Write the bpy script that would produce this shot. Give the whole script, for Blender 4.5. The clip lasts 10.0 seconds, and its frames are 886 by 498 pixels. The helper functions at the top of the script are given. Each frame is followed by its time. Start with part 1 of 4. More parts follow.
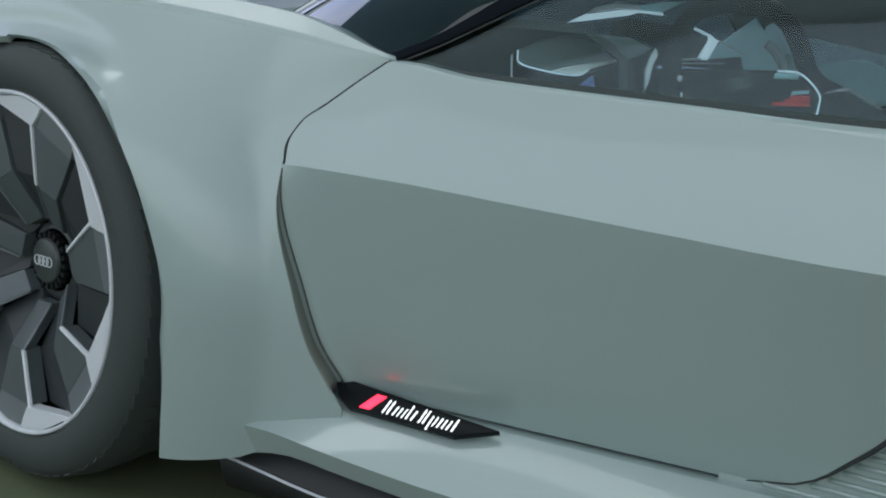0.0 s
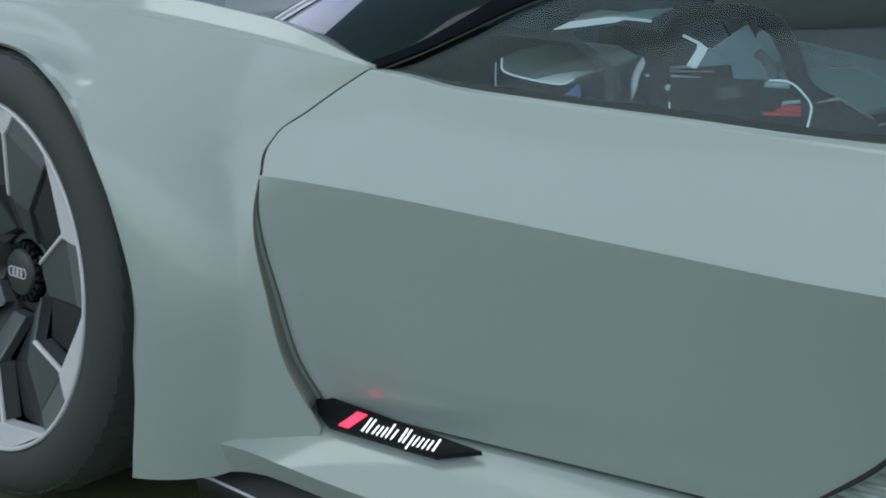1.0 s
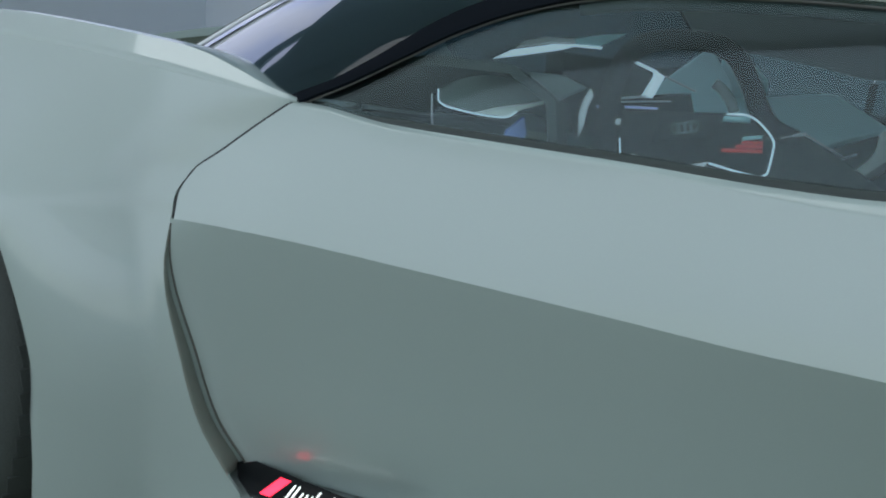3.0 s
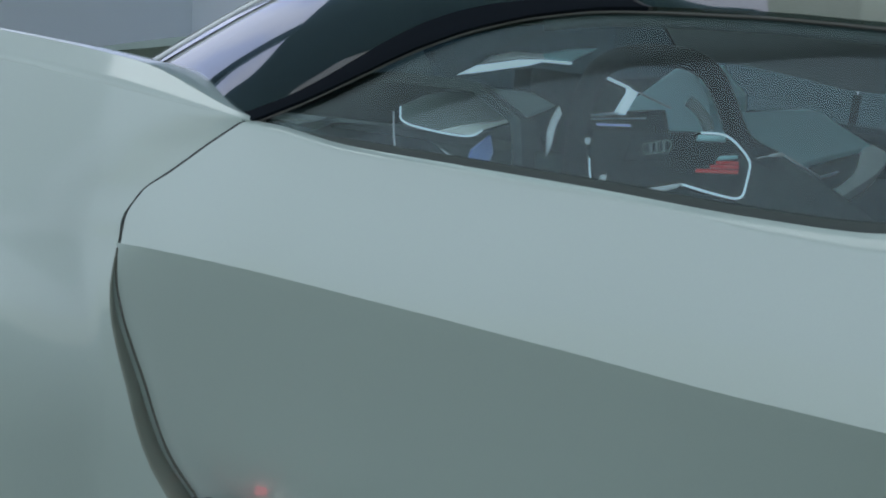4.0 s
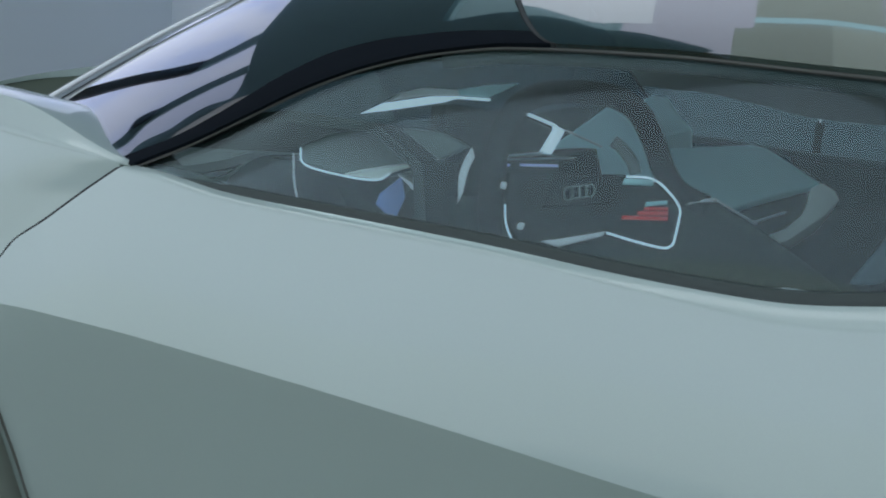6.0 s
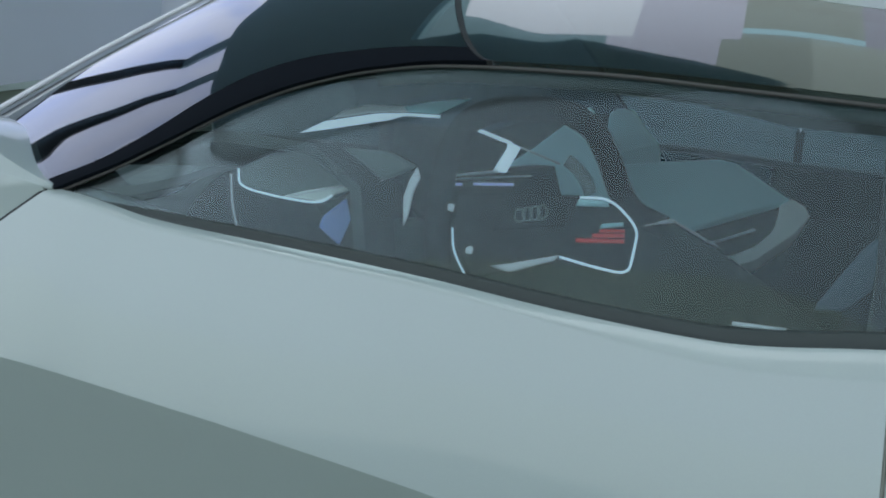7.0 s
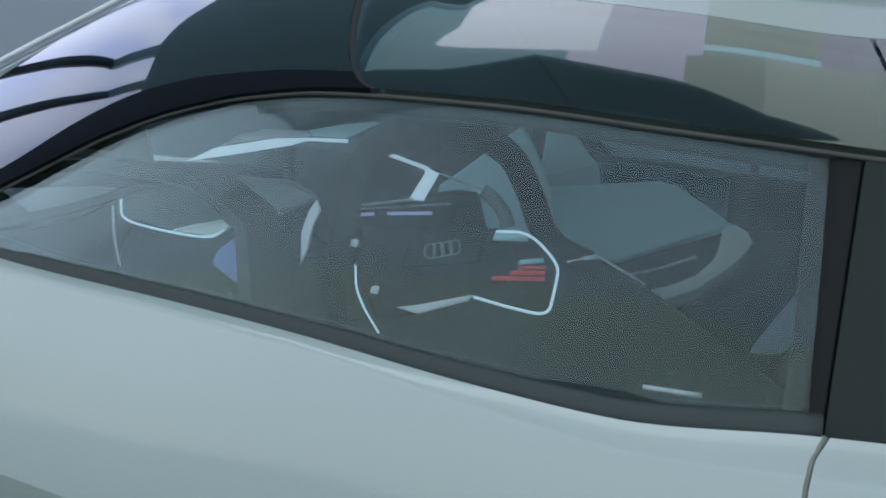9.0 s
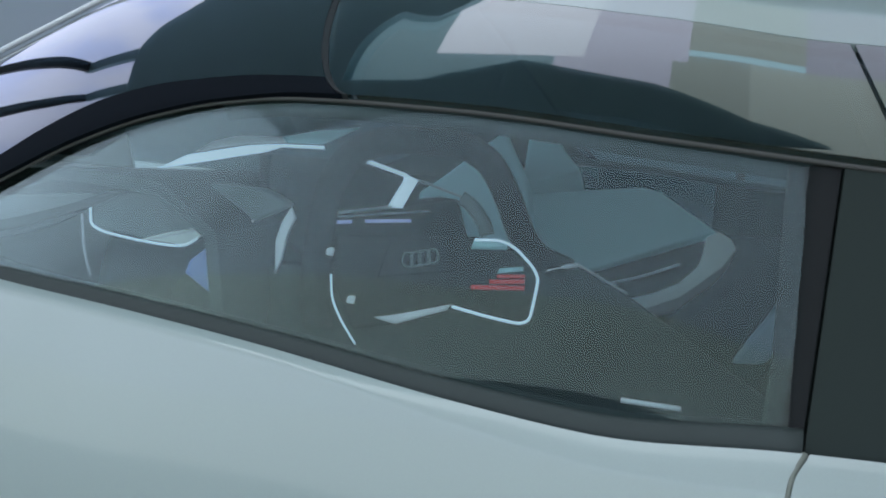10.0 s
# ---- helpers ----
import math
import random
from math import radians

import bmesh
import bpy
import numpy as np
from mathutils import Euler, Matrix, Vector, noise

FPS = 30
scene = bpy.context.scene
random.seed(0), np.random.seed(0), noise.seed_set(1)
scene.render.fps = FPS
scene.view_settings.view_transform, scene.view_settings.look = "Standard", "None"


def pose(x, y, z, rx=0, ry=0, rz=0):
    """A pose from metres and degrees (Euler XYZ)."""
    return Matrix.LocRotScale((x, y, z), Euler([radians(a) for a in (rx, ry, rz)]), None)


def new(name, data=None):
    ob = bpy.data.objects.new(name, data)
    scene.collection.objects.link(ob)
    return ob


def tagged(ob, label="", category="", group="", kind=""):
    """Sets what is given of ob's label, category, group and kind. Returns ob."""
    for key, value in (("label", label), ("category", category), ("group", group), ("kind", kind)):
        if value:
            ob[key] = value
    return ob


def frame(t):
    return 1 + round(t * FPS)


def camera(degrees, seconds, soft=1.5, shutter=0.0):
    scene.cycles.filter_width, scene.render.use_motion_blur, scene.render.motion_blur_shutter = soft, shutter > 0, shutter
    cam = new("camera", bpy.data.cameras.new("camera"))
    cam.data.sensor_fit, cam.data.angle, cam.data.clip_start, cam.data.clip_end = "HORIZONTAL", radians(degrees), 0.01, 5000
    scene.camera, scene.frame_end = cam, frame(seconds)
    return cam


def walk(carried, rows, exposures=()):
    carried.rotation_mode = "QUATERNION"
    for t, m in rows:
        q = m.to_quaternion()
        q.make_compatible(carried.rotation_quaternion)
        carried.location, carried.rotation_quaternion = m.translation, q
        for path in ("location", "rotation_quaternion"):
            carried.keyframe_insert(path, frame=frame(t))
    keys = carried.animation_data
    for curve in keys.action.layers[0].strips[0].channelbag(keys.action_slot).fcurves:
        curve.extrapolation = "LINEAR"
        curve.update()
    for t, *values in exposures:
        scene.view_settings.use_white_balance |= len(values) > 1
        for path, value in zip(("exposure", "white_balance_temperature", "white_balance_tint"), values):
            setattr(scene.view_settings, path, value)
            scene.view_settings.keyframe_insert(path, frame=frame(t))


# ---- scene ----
# The car stands with its nose to -x and its tail to +x; y grows from its left flank to its right, z is up.
cam = camera(60.0, 10.0, soft=2.0, shutter=0.5)
PATH = [
    (0.0, 1.1599, -0.8445, 0.6608, 80.87, -4.42, 23.85),
    (0.5, 1.1616, -0.8298, 0.6674, 80.84, -4.40, 23.74),
    (1.0, 1.1642, -0.8070, 0.6765, 80.87, -4.46, 23.58),
    (1.5, 1.1675, -0.7799, 0.6914, 80.66, -4.48, 23.40),
    (2.0, 1.1726, -0.7474, 0.7059, 80.59, -4.45, 23.18),
    (2.5, 1.1819, -0.7162, 0.7168, 80.86, -4.39, 23.03),
    (4.0, 1.2006, -0.6288, 0.7452, 81.58, -4.37, 22.06),
    (4.5, 1.2110, -0.5992, 0.7597, 81.78, -4.32, 21.79),
    (5.0, 1.2217, -0.5706, 0.7680, 82.17, -4.33, 21.41),
    (5.5, 1.2354, -0.5437, 0.7726, 82.65, -4.29, 21.27),
    (7.0, 1.2843, -0.4538, 0.8001, 83.39, -3.92, 20.77),
    (7.5, 1.2937, -0.4289, 0.8091, 83.47, -3.91, 20.34),
    (8.0, 1.3015, -0.4051, 0.8189, 83.58, -3.99, 19.73),
    (8.5, 1.3142, -0.3797, 0.8289, 83.41, -3.92, 19.52),
    (9.0, 1.3221, -0.3603, 0.8328, 83.57, -3.84, 19.07),
    (9.5, 1.3233, -0.3501, 0.8319, 84.01, -3.87, 18.37),
    (10.0, 1.3279, -0.3433, 0.8350, 84.02, -3.81, 18.29),
]
walk(cam, [(t, pose(x, y, z, rx, ry, rz)) for t, x, y, z, rx, ry, rz in PATH], exposures=[(0.0, -0.05, 6580, 10), (4.0, -0.02, 6500, 10), (7.0, 0.03, 6400, 11.5), (8.5, 0.07, 6350, 12.5), (10.0, 0.10, 6330, 13)])

# ---- world and light ----
world = bpy.data.worlds.new("overcast_sky")
scene.world = world
world.use_nodes = True
wn, wl = world.node_tree.nodes, world.node_tree.links
sky = wn.new("ShaderNodeTexSky")
sky.sky_type, sky.sun_disc = "NISHITA", False
sky.sun_elevation, sky.sun_rotation = radians(48), radians(200)
wl.new(sky.outputs["Color"], wn["Background"].inputs["Color"])
wn["Background"].inputs["Strength"].default_value = 0.05

HALL_X, HALL_Y, HALL_Z = (-6.5, 9.5), (-7.0, 8.5), 5.6   # the hall's inner faces and the roof's underside
SOUTH_LIGHT, NORTH_LIGHT, WINDOW_LIGHT, EAST_LIGHT = 0.40, 1.95, 0.95, 0.55   # radiance of the frosted roof bays and of the long south window


def skylight(x, y, w, d, radiance, tint):
    """Daylight coming down through one frosted roof bay."""
    la = bpy.data.lights.new("skylight_lamp", "AREA")
    la.shape, la.size, la.size_y, la.color = "RECTANGLE", w, d, tint
    la.energy = radiance * math.pi * w * d
    ob = new("skylight_lamp", la)
    ob.matrix_world = pose(x, y, HALL_Z + 0.12)
    return ob


def window_light(xa, xb, y, za, zb, radiance, tint, turn=0):
    """Daylight coming in through one frosted bay of the long window (turn 0: south wall; -90 and 90: west and east wall, with x and y swapped)."""
    la = bpy.data.lights.new("window_lamp", "AREA")
    la.shape, la.size, la.size_y, la.color = "RECTANGLE", xb - xa, zb - za, tint
    la.energy = radiance * math.pi * (xb - xa) * (zb - za)
    ob = new("window_lamp", la)
    at = ((xa + xb) / 2, y) if not turn else (y, (xa + xb) / 2)
    ob.matrix_world = pose(*at, (za + zb) / 2, 90, 0, turn)
    return ob


# ---- helpers ----
def smooth(x, pts):
    """Value at x of a monotone cubic through the control points (x, value)."""
    xs, ys = [p[0] for p in pts], [p[1] for p in pts]
    if x <= xs[0]:
        return ys[0]
    if x >= xs[-1]:
        return ys[-1]
    h = [b - a for a, b in zip(xs, xs[1:])]
    d = [(b - a) / k for a, b, k in zip(ys, ys[1:], h)]
    m = [d[0]] + [0.0 if a * b <= 0 else 2 * a * b / (a + b) for a, b in zip(d, d[1:])] + [d[-1]]
    i = max(k for k in range(len(h)) if xs[k] <= x)
    t = (x - xs[i]) / h[i]
    return (ys[i] * (1 + 2 * t) * (1 - t) ** 2 + h[i] * m[i] * t * (1 - t) ** 2
            + ys[i + 1] * t * t * (3 - 2 * t) + h[i] * m[i + 1] * t * t * (t - 1))


def lerp(a, b, t):
    return a + (b - a) * t


def step(a, b, x):
    t = min(1.0, max(0.0, (x - a) / (b - a)))
    return t * t * (3 - 2 * t)


def part(name, bm, material, parent=None, label="", shade=True):
    me = bpy.data.meshes.new(name)
    bm.normal_update()
    bm.to_mesh(me)
    bm.free()
    me.materials.append(material)
    if shade:
        for p in me.polygons:
            p.use_smooth = True
    ob = new(name, me)
    if parent is not None:
        ob.parent = parent
    if label:
        tagged(ob, label)
    return ob


def thing(name, label, category, at=(0, 0, 0), group="", kind=""):
    ob = new(name)
    ob.empty_display_size = 0.2
    ob.location = at
    return tagged(ob, label, category, group, kind)


def sheet(rows, flip=False, bm=None):
    """A skin of quads over rows of points."""
    bm = bm or bmesh.new()
    vs = [[bm.verts.new(p) for p in r] for r in rows]
    for a, b in zip(vs, vs[1:]):
        for i in range(len(a) - 1):
            q = (a[i], a[i + 1], b[i + 1], b[i])
            bm.faces.new(q[::-1] if flip else q)
    return bm


def thick(ob, depth, offset=-1.0, bevel=0.0, split=42):
    m = ob.modifiers.new("thickness", "SOLIDIFY")
    m.thickness, m.offset = depth, offset
    if split:
        ob.modifiers.new("crisp_rims", "EDGE_SPLIT").split_angle = radians(split)
    if bevel:
        b = ob.modifiers.new("edge", "BEVEL")
        b.width, b.segments, b.limit_method, b.angle_limit = bevel, 2, "ANGLE", radians(40)
    return ob


def box(x0, x1, y0, y1, z0, z1, bevel=0.0, bm=None):
    bm = bm or bmesh.new()
    made = bmesh.ops.create_cube(bm, size=1.0, matrix=Matrix.Translation(((x0 + x1) / 2, (y0 + y1) / 2, (z0 + z1) / 2)) @ Matrix.Diagonal((x1 - x0, y1 - y0, z1 - z0, 1)))
    if bevel:
        es = {e for v in made["verts"] for e in v.link_edges}
        bmesh.ops.bevel(bm, geom=list(es), offset=bevel, segments=2, profile=0.6, affect="EDGES")
    return bm


def prism(points, depth, frame_m, bevel=0.0):
    """A plate: a plan polygon in the local x, z plane, extruded along local y by depth, set by the matrix frame_m."""
    bm = bmesh.new()
    front = [bm.verts.new(frame_m @ Vector((x, 0, z))) for x, z in points]
    back = [bm.verts.new(frame_m @ Vector((x, depth, z))) for x, z in points]
    bm.faces.new(front)
    bm.faces.new(back[::-1])
    n = len(points)
    for i in range(n):
        bm.faces.new((front[i], back[i], back[(i + 1) % n], front[(i + 1) % n]))
    bmesh.ops.recalc_face_normals(bm, faces=bm.faces)
    if bevel:
        bmesh.ops.bevel(bm, geom=list(bm.edges), offset=bevel, segments=2, profile=0.6, affect="EDGES")
    return bm


def tube(points, radius, sides=10, squash=1.0, up=(0, 0, 1), bm=None):
    """A rod along points; radius may be a number or a list, squash flattens it across up."""
    bm = bm or bmesh.new()
    pts = [Vector(p) for p in points]
    rings = []
    for i, p in enumerate(pts):
        t = (pts[min(i + 1, len(pts) - 1)] - pts[max(i - 1, 0)]).normalized()
        a = Vector(up) - t * t.dot(Vector(up))
        a = a.normalized() if a.length > 1e-4 else t.orthogonal().normalized()
        b = t.cross(a)
        r = radius[i] if isinstance(radius, (list, tuple)) else radius
        rings.append([bm.verts.new(p + (a * math.cos(2 * math.pi * k / sides) * squash + b * math.sin(2 * math.pi * k / sides)) * r) for k in range(sides)])
    for a, b in zip(rings, rings[1:]):
        for k in range(sides):
            bm.faces.new((a[k], a[(k + 1) % sides], b[(k + 1) % sides], b[k]))
    bm.faces.new(rings[0][::-1])
    bm.faces.new(rings[-1])
    bmesh.ops.recalc_face_normals(bm, faces=bm.faces)
    return bm


def spin(profile, sides=64, bm=None):
    """A turned body about the y axis; profile: (radius, y) pairs."""
    bm = bm or bmesh.new()
    rings = [[bm.verts.new((r * math.cos(2 * math.pi * k / sides), y, r * math.sin(2 * math.pi * k / sides))) for k in range(sides)] for r, y in profile]
    for a, b in zip(rings, rings[1:]):
        for k in range(sides):
            bm.faces.new((a[k], b[k], b[(k + 1) % sides], a[(k + 1) % sides]))
    return bm


# ---- materials ----
def material(name, colour, rough=0.5, metal=0.0, coat=0.0, coat_rough=0.05, grain=0.0, grain_scale=400.0, vary=0.0, vary_scale=3.0, bump=0.0, bump_scale=60.0, spec=0.5):
    """A surface with colour variation at a large and a fine scale, roughness wear and fine relief."""
    m = bpy.data.materials.new(name)
    m.use_nodes = True
    n, l = m.node_tree.nodes, m.node_tree.links
    s = n["Principled BSDF"]
    s.inputs["Base Color"].default_value = (*colour, 1)
    s.inputs["Roughness"].default_value, s.inputs["Metallic"].default_value = rough, metal
    s.inputs["Coat Weight"].default_value, s.inputs["Coat Roughness"].default_value = coat, coat_rough
    s.inputs["Specular IOR Level"].default_value = spec
    co = n.new("ShaderNodeTexCoord")

    def noise_node(scale, detail=4):
        t = n.new("ShaderNodeTexNoise")
        t.inputs["Scale"].default_value, t.inputs["Detail"].default_value = scale, detail
        l.new(co.outputs["Object"], t.inputs["Vector"])
        return t

    if vary or grain:
        big, fine = noise_node(vary_scale), noise_node(grain_scale, 2)
        mr = n.new("ShaderNodeMapRange")
        mr.inputs["To Min"].default_value, mr.inputs["To Max"].default_value = 1 - vary, 1 + vary
        l.new(big.outputs["Fac"], mr.inputs["Value"])
        fr = n.new("ShaderNodeMapRange")
        fr.inputs["To Min"].default_value, fr.inputs["To Max"].default_value = 1 - grain, 1 + grain
        l.new(fine.outputs["Fac"], fr.inputs["Value"])
        mul = n.new("ShaderNodeMath")
        mul.operation = "MULTIPLY"
        l.new(mr.outputs["Result"], mul.inputs[0])
        l.new(fr.outputs["Result"], mul.inputs[1])
        vm = n.new("ShaderNodeVectorMath")
        vm.operation = "SCALE"
        vm.inputs[0].default_value = colour
        l.new(mul.outputs["Value"], vm.inputs["Scale"])
        l.new(vm.outputs["Vector"], s.inputs["Base Color"])
        rr = n.new("ShaderNodeMapRange")
        rr.inputs["To Min"].default_value, rr.inputs["To Max"].default_value = max(0.02, rough * 0.85), min(1, rough * 1.15)
        l.new(big.outputs["Fac"], rr.inputs["Value"])
        l.new(rr.outputs["Result"], s.inputs["Roughness"])
    if bump:
        bt = noise_node(bump_scale, 5)
        b = n.new("ShaderNodeBump")
        b.inputs["Strength"].default_value, b.inputs["Distance"].default_value = bump, 0.004
        l.new(bt.outputs["Fac"], b.inputs["Height"])
        l.new(b.outputs["Normal"], s.inputs["Normal"])
    return m


def glass(name, tint, rough=0.02, mirror=0.043, sheen=(1, 1, 1), power=5.0):
    """A thin tinted pane with real mirror gloss by Fresnel."""
    m = bpy.data.materials.new(name)
    m.use_nodes = True
    n, l = m.node_tree.nodes, m.node_tree.links
    n.remove(n["Principled BSDF"])
    out = n["Material Output"]
    see, gloss, fres, m2 = (n.new("ShaderNode" + k) for k in ("BsdfTransparent", "BsdfGlossy", "LayerWeight", "MixShader"))
    see.inputs["Color"].default_value = (*tint, 1)
    gloss.inputs["Roughness"].default_value, gloss.inputs["Color"].default_value = rough, (*sheen, 1)
    fres.inputs["Blend"].default_value = 0.5
    steep, base = n.new("ShaderNodeMath"), n.new("ShaderNodeMath")
    steep.operation, base.operation = "POWER", "MULTIPLY_ADD"
    steep.inputs[1].default_value, base.inputs[1].default_value, base.inputs[2].default_value = power, 1 - mirror, mirror
    l.new(fres.outputs["Facing"], steep.inputs[0])
    l.new(steep.outputs[0], base.inputs[0])
    l.new(base.outputs[0], m2.inputs["Fac"])
    l.new(see.outputs[0], m2.inputs[1])
    l.new(gloss.outputs[0], m2.inputs[2])
    l.new(m2.outputs[0], out.inputs["Surface"])
    return m


def lamp_material(name, colour, power, large=False):
    m = bpy.data.materials.new(name)
    m.use_nodes = True
    s = m.node_tree.nodes["Principled BSDF"]
    s.inputs["Base Color"].default_value = (*colour, 1)
    s.inputs["Emission Color"].default_value, s.inputs["Emission Strength"].default_value = (*colour, 1), power
    m.cycles.emission_sampling = "FRONT_BACK" if large else "NONE"
    return m


PAINT = material("grey_green_paint", (0.395, 0.492, 0.470), 0.42, metal=0.22, coat=0.9, coat_rough=0.06, vary=0.02, grain=0.03, grain_scale=900)
LINER = material("black_gap_liner", (0.028, 0.033, 0.033), 0.8, vary=0.2)
BLACK = material("black_satin_plastic", (0.018, 0.021, 0.022), 0.45, vary=0.15, grain=0.1, bump=0.1, bump_scale=700)
# shaded paint of the fender's return as a colour; also the rear seal's grey
RETURN = material("brown_grey_shade_and_seal", (0.22, 0.25, 0.215), 0.6, vary=0.1, spec=0.3)
GLOSS = material("gloss_black", (0.008, 0.010, 0.011), 0.25, vary=0.1, spec=0.12)
GLASS_EDGE = material("black_glass_edge", (0.008, 0.011, 0.015), 0.7, vary=0.1, spec=0.03)
RUBBER = material("tyre_rubber", (0.054, 0.067, 0.063), 0.72, vary=0.15, grain=0.2, bump=0.25, bump_scale=350)
SILVER = material("brushed_silver", (0.78, 0.82, 0.85), 0.45, metal=0.15, vary=0.05, grain=0.06)
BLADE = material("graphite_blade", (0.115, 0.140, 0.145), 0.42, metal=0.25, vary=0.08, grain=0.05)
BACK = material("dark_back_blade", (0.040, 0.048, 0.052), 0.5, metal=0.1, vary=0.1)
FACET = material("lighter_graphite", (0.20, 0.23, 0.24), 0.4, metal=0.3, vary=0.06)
HUB = material("dark_hub_metal", (0.085, 0.10, 0.098), 0.4, metal=0.4, vary=0.1)
CHROME = material("pale_satin_trim", (0.82, 0.88, 0.90), 0.3, metal=0.0, vary=0.04)
DASH = material("dark_dash_leather", (0.045, 0.060, 0.060), 0.85, vary=0.12, spec=0.12)
DASH_LIGHT = material("teal_grey_leather", (0.52, 0.84, 0.88), 0.7, vary=0.06, spec=0.3)
PALE = material("pale_mint_leather", (0.90, 0.99, 0.94), 0.55, vary=0.05, spec=0.5)
PAD_GREY = material("soft_teal_grey_pad", (0.17, 0.22, 0.22), 0.7, vary=0.1, spec=0.2)
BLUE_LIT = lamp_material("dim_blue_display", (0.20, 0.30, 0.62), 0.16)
COOL_LIT = lamp_material("cool_lit_switches", (0.45, 0.52, 0.85), 0.30)
DASH_GREY = material("grey_cabin_lining", (0.065, 0.092, 0.098), 0.85, vary=0.1, spec=0.15)
BOLSTER = material("blue_grey_textile", (0.14, 0.22, 0.27), 0.7, vary=0.1, grain=0.1)
BROWN = material("bronze_seal", (0.085, 0.088, 0.082), 0.65, metal=0.0, vary=0.1)
# dark brown that stands in for shade along the door hollow's front edge
SHADE_LINE = material("dark_brown_shade_line", (0.11, 0.12, 0.105), 0.8, vary=0.15, spec=0.2)
SEAL = material("grey_rubber_seal", (0.052, 0.069, 0.066), 0.6, vary=0.1, spec=0.3)
SIDE_GLASS = glass("side_window_glass", (0.90, 0.97, 0.97), mirror=0.030, sheen=(0.82, 1.0, 1.0), power=2.6)
DARK_GLASS = glass("dark_roof_glass", (0.38, 0.46, 0.48), mirror=0.095, power=3.5)
SCREEN_GLASS = glass("windscreen_glass", (0.22, 0.28, 0.31), mirror=0.10, power=3.4)
# the dimness of the hall beyond is put into this pane's dark tint
FAR_GLASS = glass("far_window_glass", (0.12, 0.20, 0.22))
FLOOR = material("sealed_concrete", (0.125, 0.152, 0.085), 0.5, vary=0.18, vary_scale=0.7, grain=0.12, grain_scale=60, bump=0.08, bump_scale=40)
WALL = material("blue_grey_plaster", (0.80, 0.87, 0.93), 0.8, vary=0.05, vary_scale=0.5, grain=0.03, bump=0.1, bump_scale=90)
STEEL = material("dark_painted_steel", (0.03, 0.034, 0.037), 0.5, vary=0.1, grain=0.1)
CEILING = material("teal_ceiling", (0.30, 0.46, 0.50), 0.7, vary=0.1, grain=0.05)
FROST = material("frosted_pane", (0.5, 0.55, 0.55), 0.7, vary=0.05)
CLOUDS = lamp_material("bright_lilac_clouds", (0.8, 0.8, 1.0), 1.05, large=True)
cn, cl = CLOUDS.node_tree.nodes, CLOUDS.node_tree.links
coord, cloud, ramp = cn.new("ShaderNodeTexCoord"), cn.new("ShaderNodeTexNoise"), cn.new("ShaderNodeValToRGB")
cloud.inputs["Scale"].default_value, cloud.inputs["Detail"].default_value = 0.32, 6
ramp.color_ramp.elements[0].position, ramp.color_ramp.elements[1].position = 0.36, 0.58
ramp.color_ramp.elements[0].color, ramp.color_ramp.elements[1].color = (0.52, 0.63, 0.95, 1), (0.71, 0.79, 1.0, 1)
cl.new(coord.outputs["Object"], cloud.inputs["Vector"])
cl.new(cloud.outputs["Fac"], ramp.inputs["Fac"])
cl.new(ramp.outputs["Color"], cn["Principled BSDF"].inputs["Emission Color"])
# pale trim, no lamp: a weak glow stands in for daylight falling on it
GLOW_TRIM = lamp_material("trim_with_added_glow", (0.66, 0.84, 0.98), 0.42)
DUCT = material("dark_green_duct", (0.065, 0.085, 0.066), 0.8, vary=0.1, spec=0.1)
PILLAR = material("satin_pillar_film", (0.032, 0.045, 0.041), 0.6, vary=0.1, spec=0.12)
FRIT = material("dark_printed_border", (0.042, 0.058, 0.054), 0.7, vary=0.1, spec=0.1)
MATTE = material("matte_black", (0.014, 0.017, 0.018), 0.6, vary=0.1, spec=0.2)
RED_LAMP = lamp_material("red_light_bar", (0.9, 0.03, 0.07), 3.0)
WHITE_LAMP = lamp_material("white_light_marks", (0.9, 0.95, 0.95), 1.6)
RED_DIM = lamp_material("dim_red_display", (0.6, 0.07, 0.07), 0.17)

# ---- hall ----
x0, x1 = HALL_X
y0, y1 = HALL_Y
tagged(part("floor", sheet([[(lerp(x0 - 0.3, x1 + 0.3, i / 24), lerp(y0 - 0.3, y1 + 0.3, j / 20), 0) for i in range(25)] for j in range(21)]), FLOOR), "smooth sealed dark grey concrete hall floor", "floor", kind="structure")
WIN_Z = (1.15, 5.7)                                     # the south wall is one long frosted window between these heights
SILL_Z = 2.9                                            # the west wall is glazed above this height
EAST_Y = 1.5                                            # the east wall is a frosted window south of this
for nm, b, top in (("wall_north", (x0, x1, y1, y1 + 0.3), HALL_Z), ("wall_south", (x0, x1, y0 - 0.3, y0), WIN_Z[0]), ("wall_west", (x0 - 0.3, x0, 0.0, y1 + 0.3), SILL_Z), ("wall_east", (x1, x1 + 0.3, EAST_Y, y1 + 0.3), HALL_Z)):
    tagged(part(nm, box(*b, 0.0, top), WALL, shade=False), "plain blue-grey plastered hall wall", "wall", kind="structure")
WEST_Y = -2.4                                           # south of this the west wall is frosted, north of it clear
surround = box(x1, x1 + 0.3, y0 - 0.3, EAST_Y, 0.0, WIN_Z[0])
box(x0 - 0.3, x0, y0 - 0.3, 0.0, 0.0, WIN_Z[0], bm=surround)
box(x0 - 0.3, x0, WEST_Y, 0.0, WIN_Z[0], SILL_Z, bm=surround)
tagged(part("trim", surround, WALL, shade=False), "plain plastered surround of the long window", "wall", kind="structure")
MEADOW, SKYLIT = (0.98, 1.04, 1.02), (0.95, 1.01, 1.20)        # tint of the light through the window's lower and upper panes
